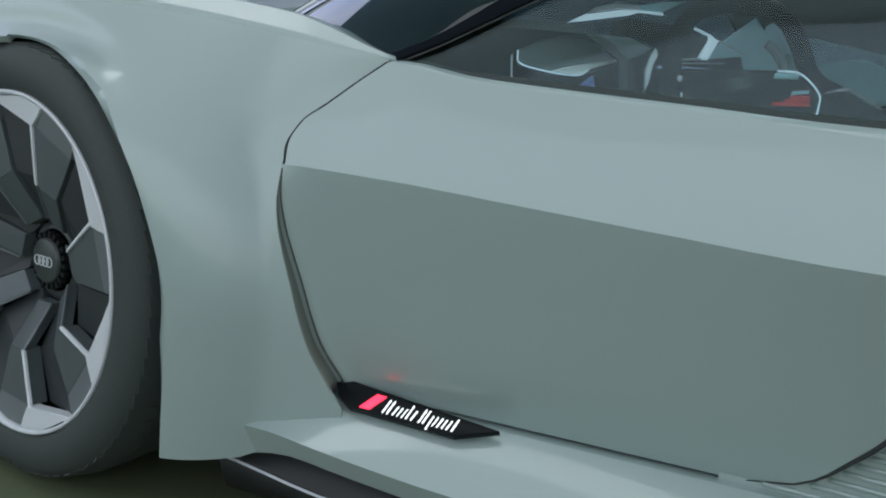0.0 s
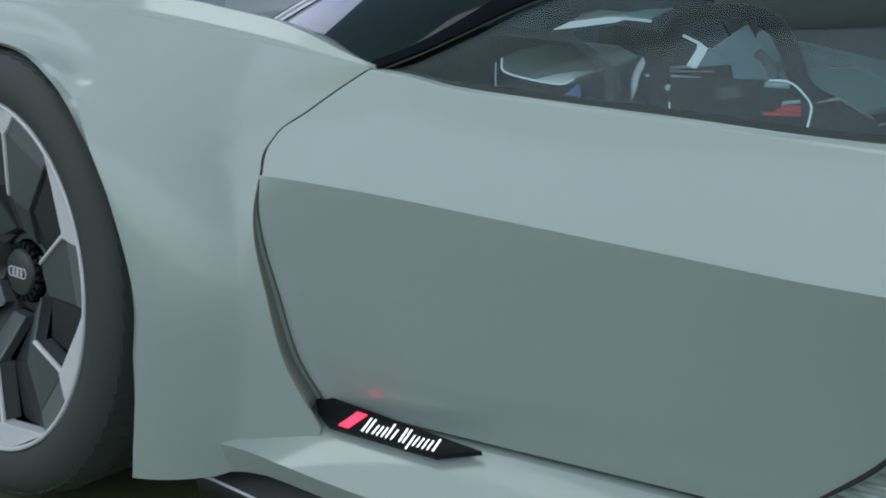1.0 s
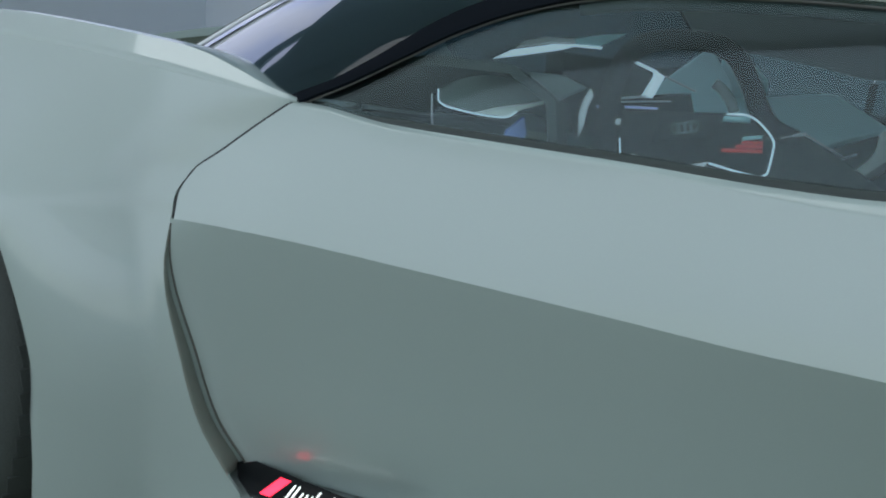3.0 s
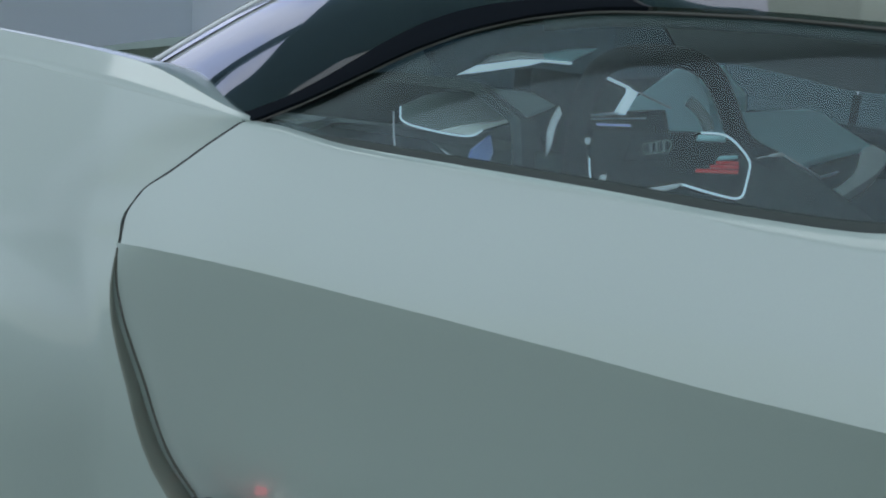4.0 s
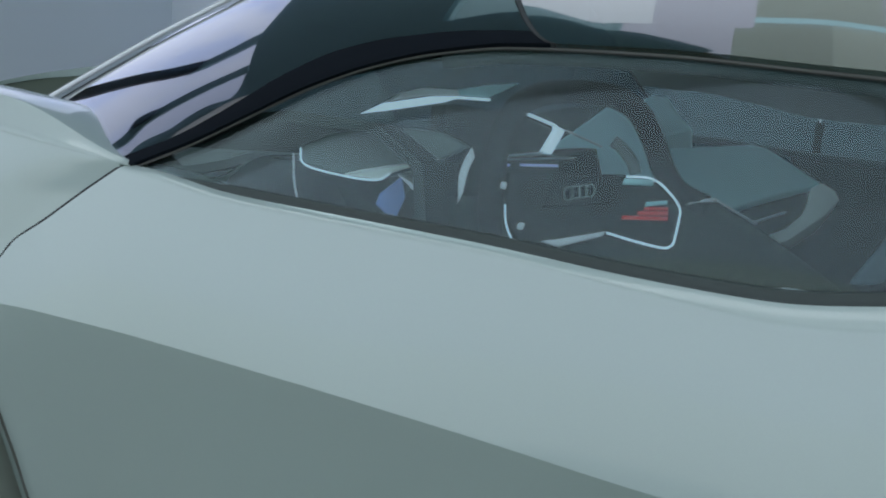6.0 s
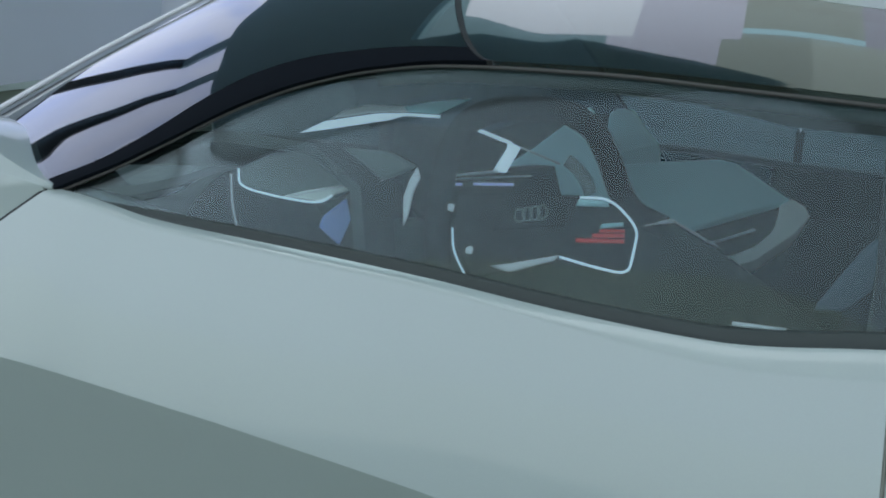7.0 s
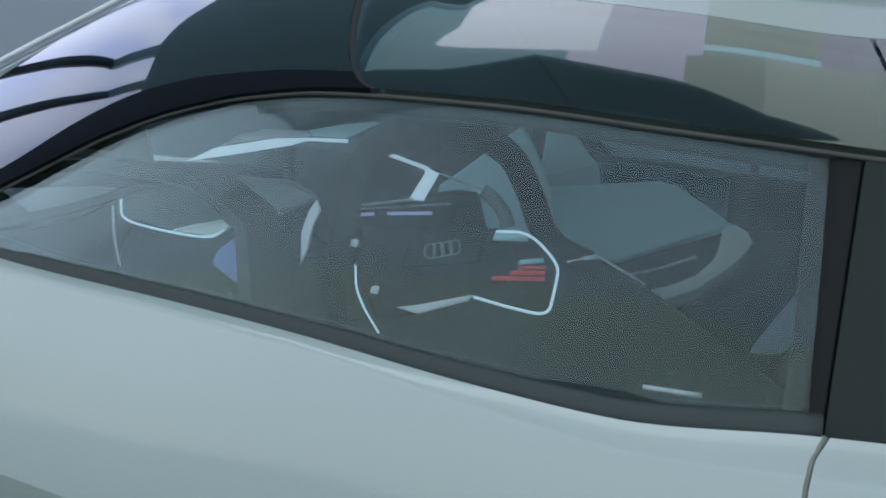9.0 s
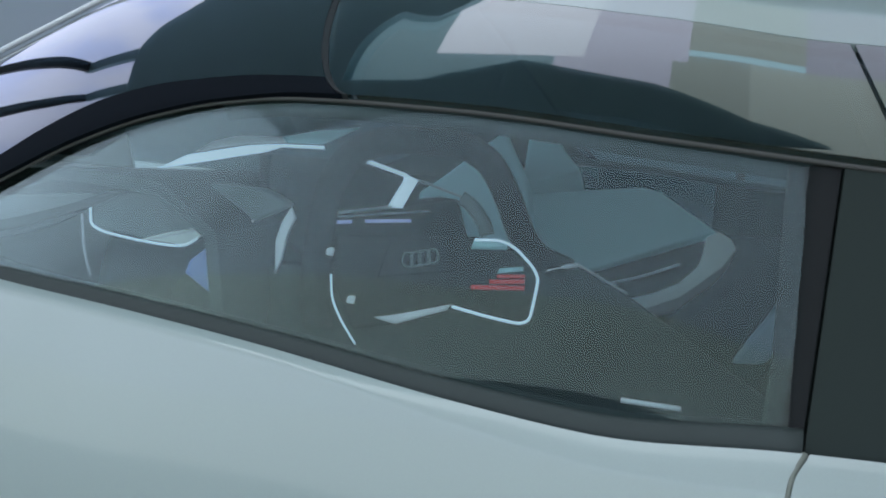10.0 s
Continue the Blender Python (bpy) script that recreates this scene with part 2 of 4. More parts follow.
for za, zb, tint in ((WIN_Z[0], 2.5, MEADOW), (2.5, WIN_Z[1], SKYLIT)):
    window_light(x0 - 0.1, x1 + 0.1, y0 - 0.1, za, zb, WINDOW_LIGHT, tint)
    window_light(y0 - 0.1, EAST_Y, x1 + 0.1, za, zb, EAST_LIGHT, tint, 90)
    window_light(y0 - 0.1, WEST_Y, x0 - 0.1, za, zb, WINDOW_LIGHT, tint, -90)
panes = box(x0 - 0.3, x1 + 0.3, y0 - 0.29, y0 - 0.24, WIN_Z[0] - 0.1, WIN_Z[1] + 0.2)
box(x0 - 0.29, x0 - 0.24, y0 - 0.3, WEST_Y, WIN_Z[0] - 0.1, WIN_Z[1] + 0.2, bm=panes)
box(x1 + 0.24, x1 + 0.29, y0 - 0.3, EAST_Y, WIN_Z[0] - 0.1, WIN_Z[1] + 0.2, bm=panes)
tagged(part("window_2", panes, FROST, shade=False), "long window of frosted white glass", "window", kind="structure")
BRACES = ((5.0, 3.6), (3.0, 2.0))                        # leaning bars of the clerestory: y at the sill and at the roof
glazing = bmesh.new()
box(x0 - 0.22, x0 - 0.08, WEST_Y, y1, SILL_Z, SILL_Z + 0.10, bm=glazing)
for ya, yb in BRACES:
    lo, hi = ([glazing.verts.new((x, y + dy, z)) for x, dy in ((x0 - 0.21, -0.2), (x0 - 0.09, -0.2), (x0 - 0.09, 0.2), (x0 - 0.21, 0.2))] for y, z in ((ya, SILL_Z + 0.1), (yb, HALL_Z)))
    glazing.faces.new(lo[::-1])
    glazing.faces.new(hi)
    for i in range(4):
        glazing.faces.new((lo[i], lo[(i + 1) % 4], hi[(i + 1) % 4], hi[i]))
tagged(part("window_1", glazing, STEEL, shade=False), "long clerestory window with dark steel glazing bars", "window", kind="structure")
backdrop = part("backdrop", sheet([[(-13.0, y, z) for y in (-9.0, 16.0)] for z in (-0.4, 13.0)]), CLOUDS, shade=False)
tagged(backdrop, "bright lilac cloudy sky outside the clerestory", "sky", kind="structure")
STRIPS = ((-7.3, 0.2), (3.3, 5.9))                      # the roof's two skylight strips, by y
roof = bmesh.new()


def slab(plan, za, zb, bm):
    """A level slab over a plan polygon."""
    lo, hi = ([bm.verts.new((x, y, z)) for x, y in plan] for z in (za, zb))
    bm.faces.new(lo[::-1])
    bm.faces.new(hi)
    for i in range(len(plan)):
        k = (i + 1) % len(plan)
        bm.faces.new((lo[i], lo[k], hi[k], hi[i]))
    return bm


# the roof's west edge runs aslant; the north strip's near edge is a low gable in plan
WEST_EDGE = ((-5.7, 0.2), (-5.4, 2.2), (-5.2, 3.8), (-4.75, 5.2), (-4.3, 8.8))
GABLE = ((-1.65, 2.85), (-0.83, 3.5), (-0.1, 3.82), (1.0, 3.5), (1.9, 3.12), (2.8, 3.02), (8.5, 3.0))
slab([*WEST_EDGE[:3], (-1.45, 3.8), *GABLE, (x1 + 0.3, 3.0), (x1 + 0.3, 0.2)], HALL_Z, HALL_Z + 0.25, roof)
slab([*WEST_EDGE[2:], (x1 + 0.3, 8.8), (x1 + 0.3, 5.9), (-0.75, 5.9), (-1.22, 4.7), (-1.45, 3.8)], HALL_Z, HALL_Z + 0.25, roof)
for ya, yb in STRIPS:
    box(8.5, x1 + 0.3, max(ya, -7.3), yb, HALL_Z + 0.002, HALL_Z + 0.248, bm=roof)
for y, xe in zip((3.55, 2.0), (-5.2, -5.4)):
    box(x0 - 0.23, xe, y - 0.2, y + 0.2, HALL_Z - 0.02, HALL_Z + 0.2, bm=roof)
tagged(part("ceiling", roof, CEILING, shade=False), "grey teal ceiling with long skylight strips", "ceiling", kind="structure")
panes = bmesh.new()
for (ya, yb), xa in zip(STRIPS, (x0 - 0.25, -1.9)):
    box(xa, 8.6, ya - 0.3, yb + 0.1, HALL_Z + 0.255, HALL_Z + 0.28, bm=panes)
tagged(part("window_3", panes, FROST, shade=False), "frosted glass panes over the skylight strips", "window", kind="structure")
WHITE, LILAC, AQUA, SAGE = (0.80, 0.89, 1.0), (0.77, 0.82, 1.0), (0.52, 0.87, 1.0), (0.78, 0.93, 0.86)
skylight(0.95, -3.45, 15.1, 7.3, SOUTH_LIGHT, (0.96, 0.985, 1.10))
# the strip's north row of panes is clearer and lets more daylight through, most of it to the west
for xa, xb, level in ((-2.42, -1.30, 3.3), (-1.30, 1.70, 1.7)):
    clear_pane = skylight((xa + xb) / 2, -0.34, xb - xa, 1.06, level, (0.90, 0.95, 1.0))
    clear_pane.location.z -= 0.02
# the north strip's panes are tinted and frosted unevenly
for xa, xb, ya, yb, level, tint in ((-1.85, -1.02, 2.8, 5.9, 0.20, AQUA), (-1.02, 0.15, 3.0, 4.02, 0.19, AQUA), (-1.02, 0.4, 4.02, 5.9, 0.56, WHITE), (0.15, 1.15, 3.0, 4.02, 0.40, LILAC), (0.4, 1.3, 4.02, 5.9, 0.42, LILAC),
                                    (1.15, 1.9, 3.0, 4.15, 0.23, SAGE), (1.3, 2.4, 4.15, 4.27, 0.52, AQUA), (1.3, 2.4, 4.27, 5.9, 0.25, SAGE), (1.9, 4.5, 3.0, 4.15, 0.29, SAGE), (2.4, 4.5, 4.15, 5.9, 0.28, LILAC), (4.5, 8.5, 3.0, 5.9, 0.4, WHITE)):
    skylight((xa + xb) / 2, (ya + yb) / 2, xb - xa, yb - ya, NORTH_LIGHT * level, tint)

# ---- car: lines of the body (x: value) ----
YC = 0.93                                   # the car's middle plane
BELT_Z = [(0.60, 0.750), (0.687, 0.743), (0.78, 0.727), (0.92, 0.716), (1.06, 0.7065), (1.20, 0.6955), (1.28, 0.6925), (1.39, 0.7050), (1.60, 0.722), (2.1, 0.80), (2.7, 0.86), (3.6, 0.84)]
BELT_Y = [(0.60, 0.128), (0.687, 0.120), (0.92, 0.115), (1.06, 0.104), (1.20, 0.090), (1.39, 0.068), (1.7, 0.04), (2.3, 0.0), (2.7, 0.0), (3.2, 0.10), (3.62, 0.40)]
CREASE_Z = [(0.51, 0.590), (0.578, 0.587), (0.70, 0.581), (0.87, 0.569), (1.05, 0.557), (1.23, 0.547), (1.40, 0.545), (1.9, 0.56), (2.7, 0.62), (3.6, 0.64)]
CREASE_Y = [(0.51, 0.068), (0.58, 0.074), (0.87, 0.070), (1.05, 0.060), (1.23, 0.040), (1.40, 0.012), (1.8, -0.04), (2.7, -0.06), (3.2, 0.02), (3.62, 0.36)]
SEAM_X = [(0.591, 0.514), (0.616, 0.512), (0.647, 0.525), (0.678, 0.563), (0.713, 0.607), (0.746, 0.652)]    # door's front seam, by z
EDGE_X = [(0.262, 0.622), (0.284, 0.613), (0.303, 0.600), (0.334, 0.582), (0.378, 0.565), (0.422, 0.551), (0.464, 0.536), (0.503, 0.524), (0.549, 0.516), (0.588, 0.515)]
REAR_X = [(0.262, 1.16), (0.273, 1.22), (0.290, 1.248), (0.318, 1.272), (0.359, 1.304), (0.45, 1.352), (0.55, 1.382), (0.72, 1.392)]
REAR_V = [(0.0, 1.382), (0.70, 1.3828), (0.85, 1.3834), (0.93, 1.3855), (1.0, 1.393)]    # the door's rear seam across the shoulder, crease to belt
RIDGE_Z = [(-0.85, 0.52), (-0.7, 0.66), (-0.45, 0.765), (-0.2, 0.805), (0.0, 0.815), (0.2, 0.808), (0.334, 0.794), (0.516, 0.766), (0.662, 0.744)]
RIDGE_Y = [(-0.85, 0.50), (-0.7, 0.26), (-0.5, 0.13), (-0.2, 0.06), (0.1, 0.06), (0.334, 0.09), (0.516, 0.108), (0.662, 0.124)]
LIP_Z = [(0.655, 0.742), (0.716, 0.773), (0.782, 0.808), (0.847, 0.838), (0.913, 0.860), (0.979, 0.873), (1.045, 0.878), (1.176, 0.873), (1.308, 0.860), (1.44, 0.848), (1.8, 0.83), (2.5, 0.86)]
LIP_Y = [(0.655, 0.128), (0.716, 0.150), (0.782, 0.162), (0.9, 0.166), (1.15, 0.145), (1.40, 0.118), (1.8, 0.12), (2.5, 0.25)]
WHEEL_Z, ARCH = 0.375, 0.395


def fender_y(x, z):
    """How far the front fender's skin lies from the car's outermost plane."""
    zs = (0.11, 0.20, 0.35, 0.50, 0.60, 0.70, 0.80)
    table = ((-0.85, (0.46, 0.44, 0.42, 0.42, 0.44, 0.48, 0.52)), (-0.62, (0.16, 0.13, 0.11, 0.11, 0.12, 0.15, 0.20)),
             (-0.40, (0.0, -0.02, -0.03, -0.025, -0.005, 0.025, 0.06)), (0.0, (-0.03, -0.04, -0.05, -0.045, -0.025, 0.01, 0.045)),
             (0.30, (-0.03, -0.035, -0.045, -0.035, -0.005, 0.042, 0.08)), (0.40, (-0.022, -0.026, -0.03, -0.012, 0.026, 0.064, 0.093)),
             (0.52, (0.03, 0.03, 0.034, 0.050, 0.074, 0.102, 0.112)), (0.66, (0.08, 0.078, 0.078, 0.085, 0.100, 0.120, 0.127)))
    base = smooth(x, [(tx, smooth(z, list(zip(zs, ys)))) for tx, ys in table])
    out = math.hypot(x, max(0.0, z - WHEEL_Z)) - ARCH
    flare = lerp(-0.048, base, step(0.58, 0.82, z))
    return lerp(min(base, flare), base, min(1.0, max(0.0, out / 0.125)))


def seam_offset(z):
    """How far the fender's slope must shift at its seam to lie flush with the door."""
    x, v = smooth(z, SEAM_X), min(1.0, (z - 0.588) / 0.156)
    even = lerp(fender_y(x, 0.60), smooth(x, RIDGE_Y), min(1.0, max(0.0, (z - 0.60) / (smooth(x, RIDGE_Z) - 0.60))) ** 1.12)
    flush = lerp(smooth(x, CREASE_Y), smooth(x, BELT_Y), v) - 0.002 * math.sin(math.pi * v) - 0.003 * (1 - v)
    return (flush - even) * step(0.595, 0.64, z)


def fender_skin(x, z):
    """The fender's y: upright below, an even slope up to the ridge line, flared at the arch and flush with the door at its seam."""
    top, ridge = smooth(x, RIDGE_Z), smooth(x, RIDGE_Y)
    rolled = lerp(fender_y(x, z), ridge, step(top - 0.11, top, z))
    if z <= 0.60 or top < 0.70:
        return rolled
    even = lerp(fender_y(x, 0.60), ridge, min(1.0, max(0.0, (z - 0.60) / (top - 0.60))) ** 1.12)
    y = lerp(rolled, even, step(0.0, 0.05, math.hypot(x, z - WHEEL_Z) - ARCH))
    return y + seam_offset(z) * step(smooth(z, SEAM_X) - 0.14, smooth(z, SEAM_X), x)


car = thing("concept_sports_car", "low grey-green concept sports car with dark glass canopy, parked on concrete", "car")


def mirrored(p):
    return (p[0], 2 * YC - p[1], p[2])


def both(name, rows, mat, label="", depth=0.012, flip=False, parent=None, left_only=False, split=42, sharp=0):
    """A body panel on the left flank and its mirror image on the right one."""
    made = [thick(part(name, sheet(rows, flip), mat, parent or car, label), depth, split=split)]
    if not left_only:
        made.append(thick(part(name, sheet([[mirrored(p) for p in r] for r in rows], not flip), mat, parent or car, label), depth, split=split))
    for ob in made:
        if sharp:
            ob.data.set_sharp_from_angle(angle=radians(sharp))
    return made[0]


def along(path, n, ease=1.0):
    """n + 1 points along a polyline, at even steps of length or eased towards its end."""
    ps = [Vector((*p, 0)) for p in path]
    acc = [0.0]
    for a, b in zip(ps, ps[1:]):
        acc.append(acc[-1] + (b - a).length)
    out = []
    for k in range(n + 1):
        s = acc[-1] * (k / n) ** ease
        i = max(q for q in range(len(ps) - 1) if acc[q] <= s + 1e-9)
        t = (s - acc[i]) / max(1e-9, acc[i + 1] - acc[i])
        out.append(tuple(ps[i].lerp(ps[i + 1], min(1, t)))[:2])
    return out


# front fender, behind and above the wheel
GAP = 0.0019
ARCH_PATH = [(0.398, 0.162), (0.397, 0.28)] + [((ARCH - 0.008 * step(0.0, 0.4, a) - 0.014 * step(0.5, 1.25, a)) * math.cos(a), WHEEL_Z + (ARCH - 0.008 * step(0.0, 0.4, a) - 0.014 * step(0.5, 1.25, a)) * math.sin(a)) for a in np.linspace(-0.10, math.pi / 2, 40)]
inner = along(ARCH_PATH, 150, 0.62)
outer = along([(0.50, 0.166), (0.57, 0.19), (0.63, 0.222), (0.632, 0.250)] + [(smooth(z, EDGE_X) - 0.004, z) for z in np.linspace(0.278, 0.588, 14)]
              + [(smooth(z, SEAM_X) - GAP, z) for z in np.linspace(0.592, 0.744, 16)] + [(x, smooth(x, RIDGE_Z)) for x in np.linspace(0.645, 0.0, 24)], 150)
rows = []
for (ax, az), (bx, bz) in zip(inner, outer):
    r = []
    for k in range(25):
        u = (k / 24) ** 1.15
        x, z = lerp(ax, bx, u), lerp(az, bz, u)
        y = fender_skin(x, z)
        roll = 0.010 * max(0.0, 1 - u / 0.06)
        r.append((x, y + roll, z))
    rows.append(r)
both("front_fender", rows, PAINT, depth=0.006)
# the fender's turned-in edge; brown-grey stands for body paint lying in shade
rows = []
for z in np.linspace(0.270, 0.590, 30):
    x = smooth(z, EDGE_X) - 0.004
    y = fender_skin(x, z)
    rows.append([(x, y, z), (x + 0.0006, y + 0.003, z), (x - 0.006, y + 0.012, z), (x - 0.014, y + 0.07, z)])
both("fender_return", rows, RETURN, "fender's turned-in rear edge, its shade put into a brown-grey colour", depth=0.003, split=0)
# fender in front of the wheel
inner = [(-x, z) for x, z in along(ARCH_PATH, 150)]
outer = along([(-0.80, 0.15), (-0.84, 0.45)] + [(x, smooth(x, RIDGE_Z)) for x in np.linspace(-0.85, 0.0, 24)], 150)
rows = []
for (ax, az), (bx, bz) in zip(inner, outer):
    r = []
    for k in range(19):
        u = k / 18
        x, z = lerp(ax, bx, u), lerp(az, bz, u)
        r.append((x, fender_skin(x, z), z))
    rows.append(r)
both("front_bumper_corner", rows, PAINT, flip=True)
# the fender's upper facet and its inner slope down to the bonnet
rows = []
for i in range(61):
    x = lerp(-0.8, 0.655, i / 60)
    s = lerp(1.0, 0.10, step(0.46, 0.67, x)) * lerp(0.5, 1.0, step(-0.8, -0.5, x))
    ry, rz = smooth(x, RIDGE_Y), smooth(x, RIDGE_Z)
    bow = 0.0012 * step(0.1, 0.4, x)
    rows.append([(x, ry + dy * s, rz + dz * s) for dy, dz in ((0, 0), (0.012, 0.0125 - bow), (0.024, 0.0245 - bow), (0.036, 0.0355), (0.045, 0.0375), (0.120, 0.037), (0.20, 0.030), (0.25, 0.010), (0.30, -0.025), (0.34, -0.05))])
both("fender_top", rows, PAINT, flip=True, split=0, sharp=13)
# bonnet
rows = []
for i in range(41):
    x = lerp(-0.82, 0.62, i / 40)
    s = lerp(1.0, 0.10, step(0.46, 0.67, x)) * lerp(0.5, 1.0, step(-0.8, -0.5, x))
    ry, rz = smooth(x, RIDGE_Y) + 0.336 * s, smooth(x, RIDGE_Z) - 0.048 * s
    rows.append([(x - 0.25 * step(0, 1, 1 - abs(2 * k / 20 - 1)) * step(-0.2, 0.6, x), lerp(ry, 2 * YC - ry, k / 20), rz + 0.03 * math.sin(math.pi * k / 20)) for k in range(21)])
thick(part("bonnet", sheet(rows, True), PAINT, car), 0.012)

# raised rib on the bonnet, with a dark-looking slope towards the near side
RIB_Z = [(-0.82, 0.74), (-0.65, 0.850), (-0.46, 0.895), (-0.28, 0.921), (-0.10, 0.940), (0.10, 0.952)]
rows, duct = [], []
for i in range(41):
    x = lerp(-0.80, 0.06, i / 40)
    z, lip_h = smooth(x, RIB_Z), 0.007 + 0.013 * step(-0.6, -0.1, x)
    rows.append([(x, 0.93 + dy, max(0.70, z + dz)) for dy, dz in ((0.014, -lip_h), (0.006, -lip_h), (0.0, 0.0), (0.05, 0.012), (0.12, 0.010), (0.20, -0.05), (0.24, -0.16))])
    duct.append([(x, 0.93 + dy, max(0.68, z + dz)) for dy, dz in ((-0.20, -0.19), (-0.10, -0.12), (0.0, -0.030), (0.012, -0.004))])
thick(part("bonnet_rib", sheet(rows, True), PAINT, car, "raised grey-green rib on the bonnet"), 0.008)
thick(part("bonnet_duct", sheet(duct, True), DUCT, car, "dark green-grey air duct beside the bonnet rib"), 0.006)

# ---- door ----
door = part("door", sheet([[(x, 0.2, z) for x in (0.75, 1.30)] for z in (0.30, 0.55)], True), LINER, car, "wide grey-green door with a sharp shoulder crease")
thick(door, 0.03)
NX = 64


def shoulder(x):
    """How far below the belt the bright upper chamfer reaches."""
    return 0.004 + 0.0125 * min(1.0, max(0.0, (x - 1.06) / 0.34))


def flank(x, v):
    """A point on the upper flank, v from the crease (0) to the belt (1)."""
    cy, cz, by, bz = smooth(x, CREASE_Y), smooth(x, CREASE_Z), smooth(x, BELT_Y), smooth(x, BELT_Z)
    z = lerp(cz, bz, v)
    bulge = 0.002 * math.sin(math.pi * v)
    y = lerp(cy, by, v) - bulge
    d, h, span = bz - z, shoulder(x), bz - cz
    amount = 0.60 * (h - 0.004) + 0.002
    y -= amount * (d / h if d < h else (1 - (d - h) / (span - h)))
    y += (0.006 - 0.0045 * step(1.0, 1.25, x)) * max(0.0, 1 - d / 0.008) ** 2
    return (x, y, z)


rows = []
for j in range(61):
    v = 1 - (1 - j / 60) ** 1.8
    zz = lerp(0.588, 0.744, v)
    xa, xb = smooth(zz, SEAM_X) + GAP, smooth(v, REAR_V) - 0.0013
    rows.append([flank(lerp(xa, xb, i / NX), v) for i in range(NX + 1)])
both("door_shoulder", rows, PAINT, depth=0.014, left_only=True, parent=door)
seam = [Vector(flank(smooth(z, SEAM_X), (z - 0.588) / 0.156)) + Vector((0, 0.0012, 0)) for z in np.linspace(0.588, 0.743, 30)]
part("door_seal_and_shade", tube(seam, 0.0017, 8), LINER, door, "thin black rubber seal in the door gap")

seam = [Vector(flank(smooth(v, REAR_V), v)) + Vector((0, 0.0026, 0)) for v in np.linspace(0, 0.995, 40)]
part("door_seal_and_shade", tube(seam, 0.0019, 8), RETURN, door, "grey rubber seal in the rear door gap")


def low_flank(x, v):
    """A point on the hollow lower door, v from the bottom (0) to the crease (1)."""
    cy, cz = smooth(x, CREASE_Y), smooth(x, CREASE_Z)
    z = lerp(0.262, cz, v)
    edge = smooth(z, EDGE_X)
    y = lerp(0.108, cy, v ** 0.95) + 0.003 * math.sin(math.pi * v)
    deep = -0.016 * math.exp(-max(0.0, x - edge) / 0.030) * (1 - v ** 6)
    low = 0.20 * 0.012 * math.log(1 + math.exp((0.070 - (z - 0.262)) / 0.012))
    return (x, y + deep + low, z)


rows = []
for j in range(33):
    v = j / 32
    zz = lerp(0.262, 0.588, v)
    xa, xb = smooth(zz, EDGE_X) - 0.035, smooth(zz, REAR_X) - 0.003
    rows.append([low_flank(lerp(xa, xb, (i / NX) ** 1.5), v) for i in range(NX + 1)])
# added dark tube along the valley, drawing the shade where panel meets fender
valley = []
for z in np.linspace(0.276, 0.582, 30):
    x = smooth(z, EDGE_X)
    valley.append(Vector(low_flank(x - 0.003, (z - 0.262) / 0.326)) + Vector((0, 0.0005, 0)))
part("door_seal_and_shade", tube(valley, [lerp(0.0022, 0.0015, k / 29) for k in range(30)], 8), SHADE_LINE, door, "dark brown line drawing the shade in the hollow's front edge")
both("door_lower_panel", rows, PAINT, depth=0.012, left_only=True, parent=door)

# sill blade with its upward face, outer edge and dark underside
rows = []
for i in range(61):
    x = lerp(0.450, 2.28, i / 60)
    k = step(0.45, 0.60, x)
    ez = smooth(x, [(0.42, 0.205), (0.47, 0.216), (0.547, 0.212), (0.624, 0.204), (0.714, 0.197), (0.814, 0.192), (1.4, 0.185), (2.3, 0.20)])
    ey = smooth(x, [(0.44, 0.006), (0.485, 0.010), (0.55, 0.019), (0.80, 0.018), (1.4, -0.01), (2.0, -0.05), (2.3, -0.05)])
    iz = lerp(0.238, 0.258, k)
    rows.append([(x, 0.16, iz + 0.004), (x, 0.105, iz), (x, lerp(0.105, ey, 0.5), lerp(iz, ez, 0.45)), (x, ey, ez), (x, ey + 0.012, ez - 0.030 - 0.022 * (1 - k)), (x, ey + 0.05, ez - 0.034 - 0.022 * (1 - k)), (x, 0.14, ez - 0.03)])
both("sill_blade", rows, PAINT, split=0, sharp=24)
rows = [[(x, 0.10, 0.19), (x, 0.055, 0.17), (x, 0.042, 0.150 - 0.02 * step(0.45, 0.65, x)), (x, 0.036, 0.146 - 0.02 * step(0.45, 0.65, x)), (x, 0.06, 0.085), (x, 0.14, 0.075)] for x in np.linspace(0.44, 2.27, 50)]
both("side_skirt", rows, BLACK, "black side skirt with a thin lip", split=88)
both("skirt_lip", [[(x, 0.034, 0.151 - 0.022 * step(0.42, 0.66, x)), (x, 0.030, 0.149 - 0.022 * step(0.42, 0.66, x)), (x, 0.034, 0.147 - 0.022 * step(0.42, 0.66, x))] for x in np.linspace(0.435, 2.27, 40)], SILVER, "thin bright lip on the skirt", depth=0.002, split=88)

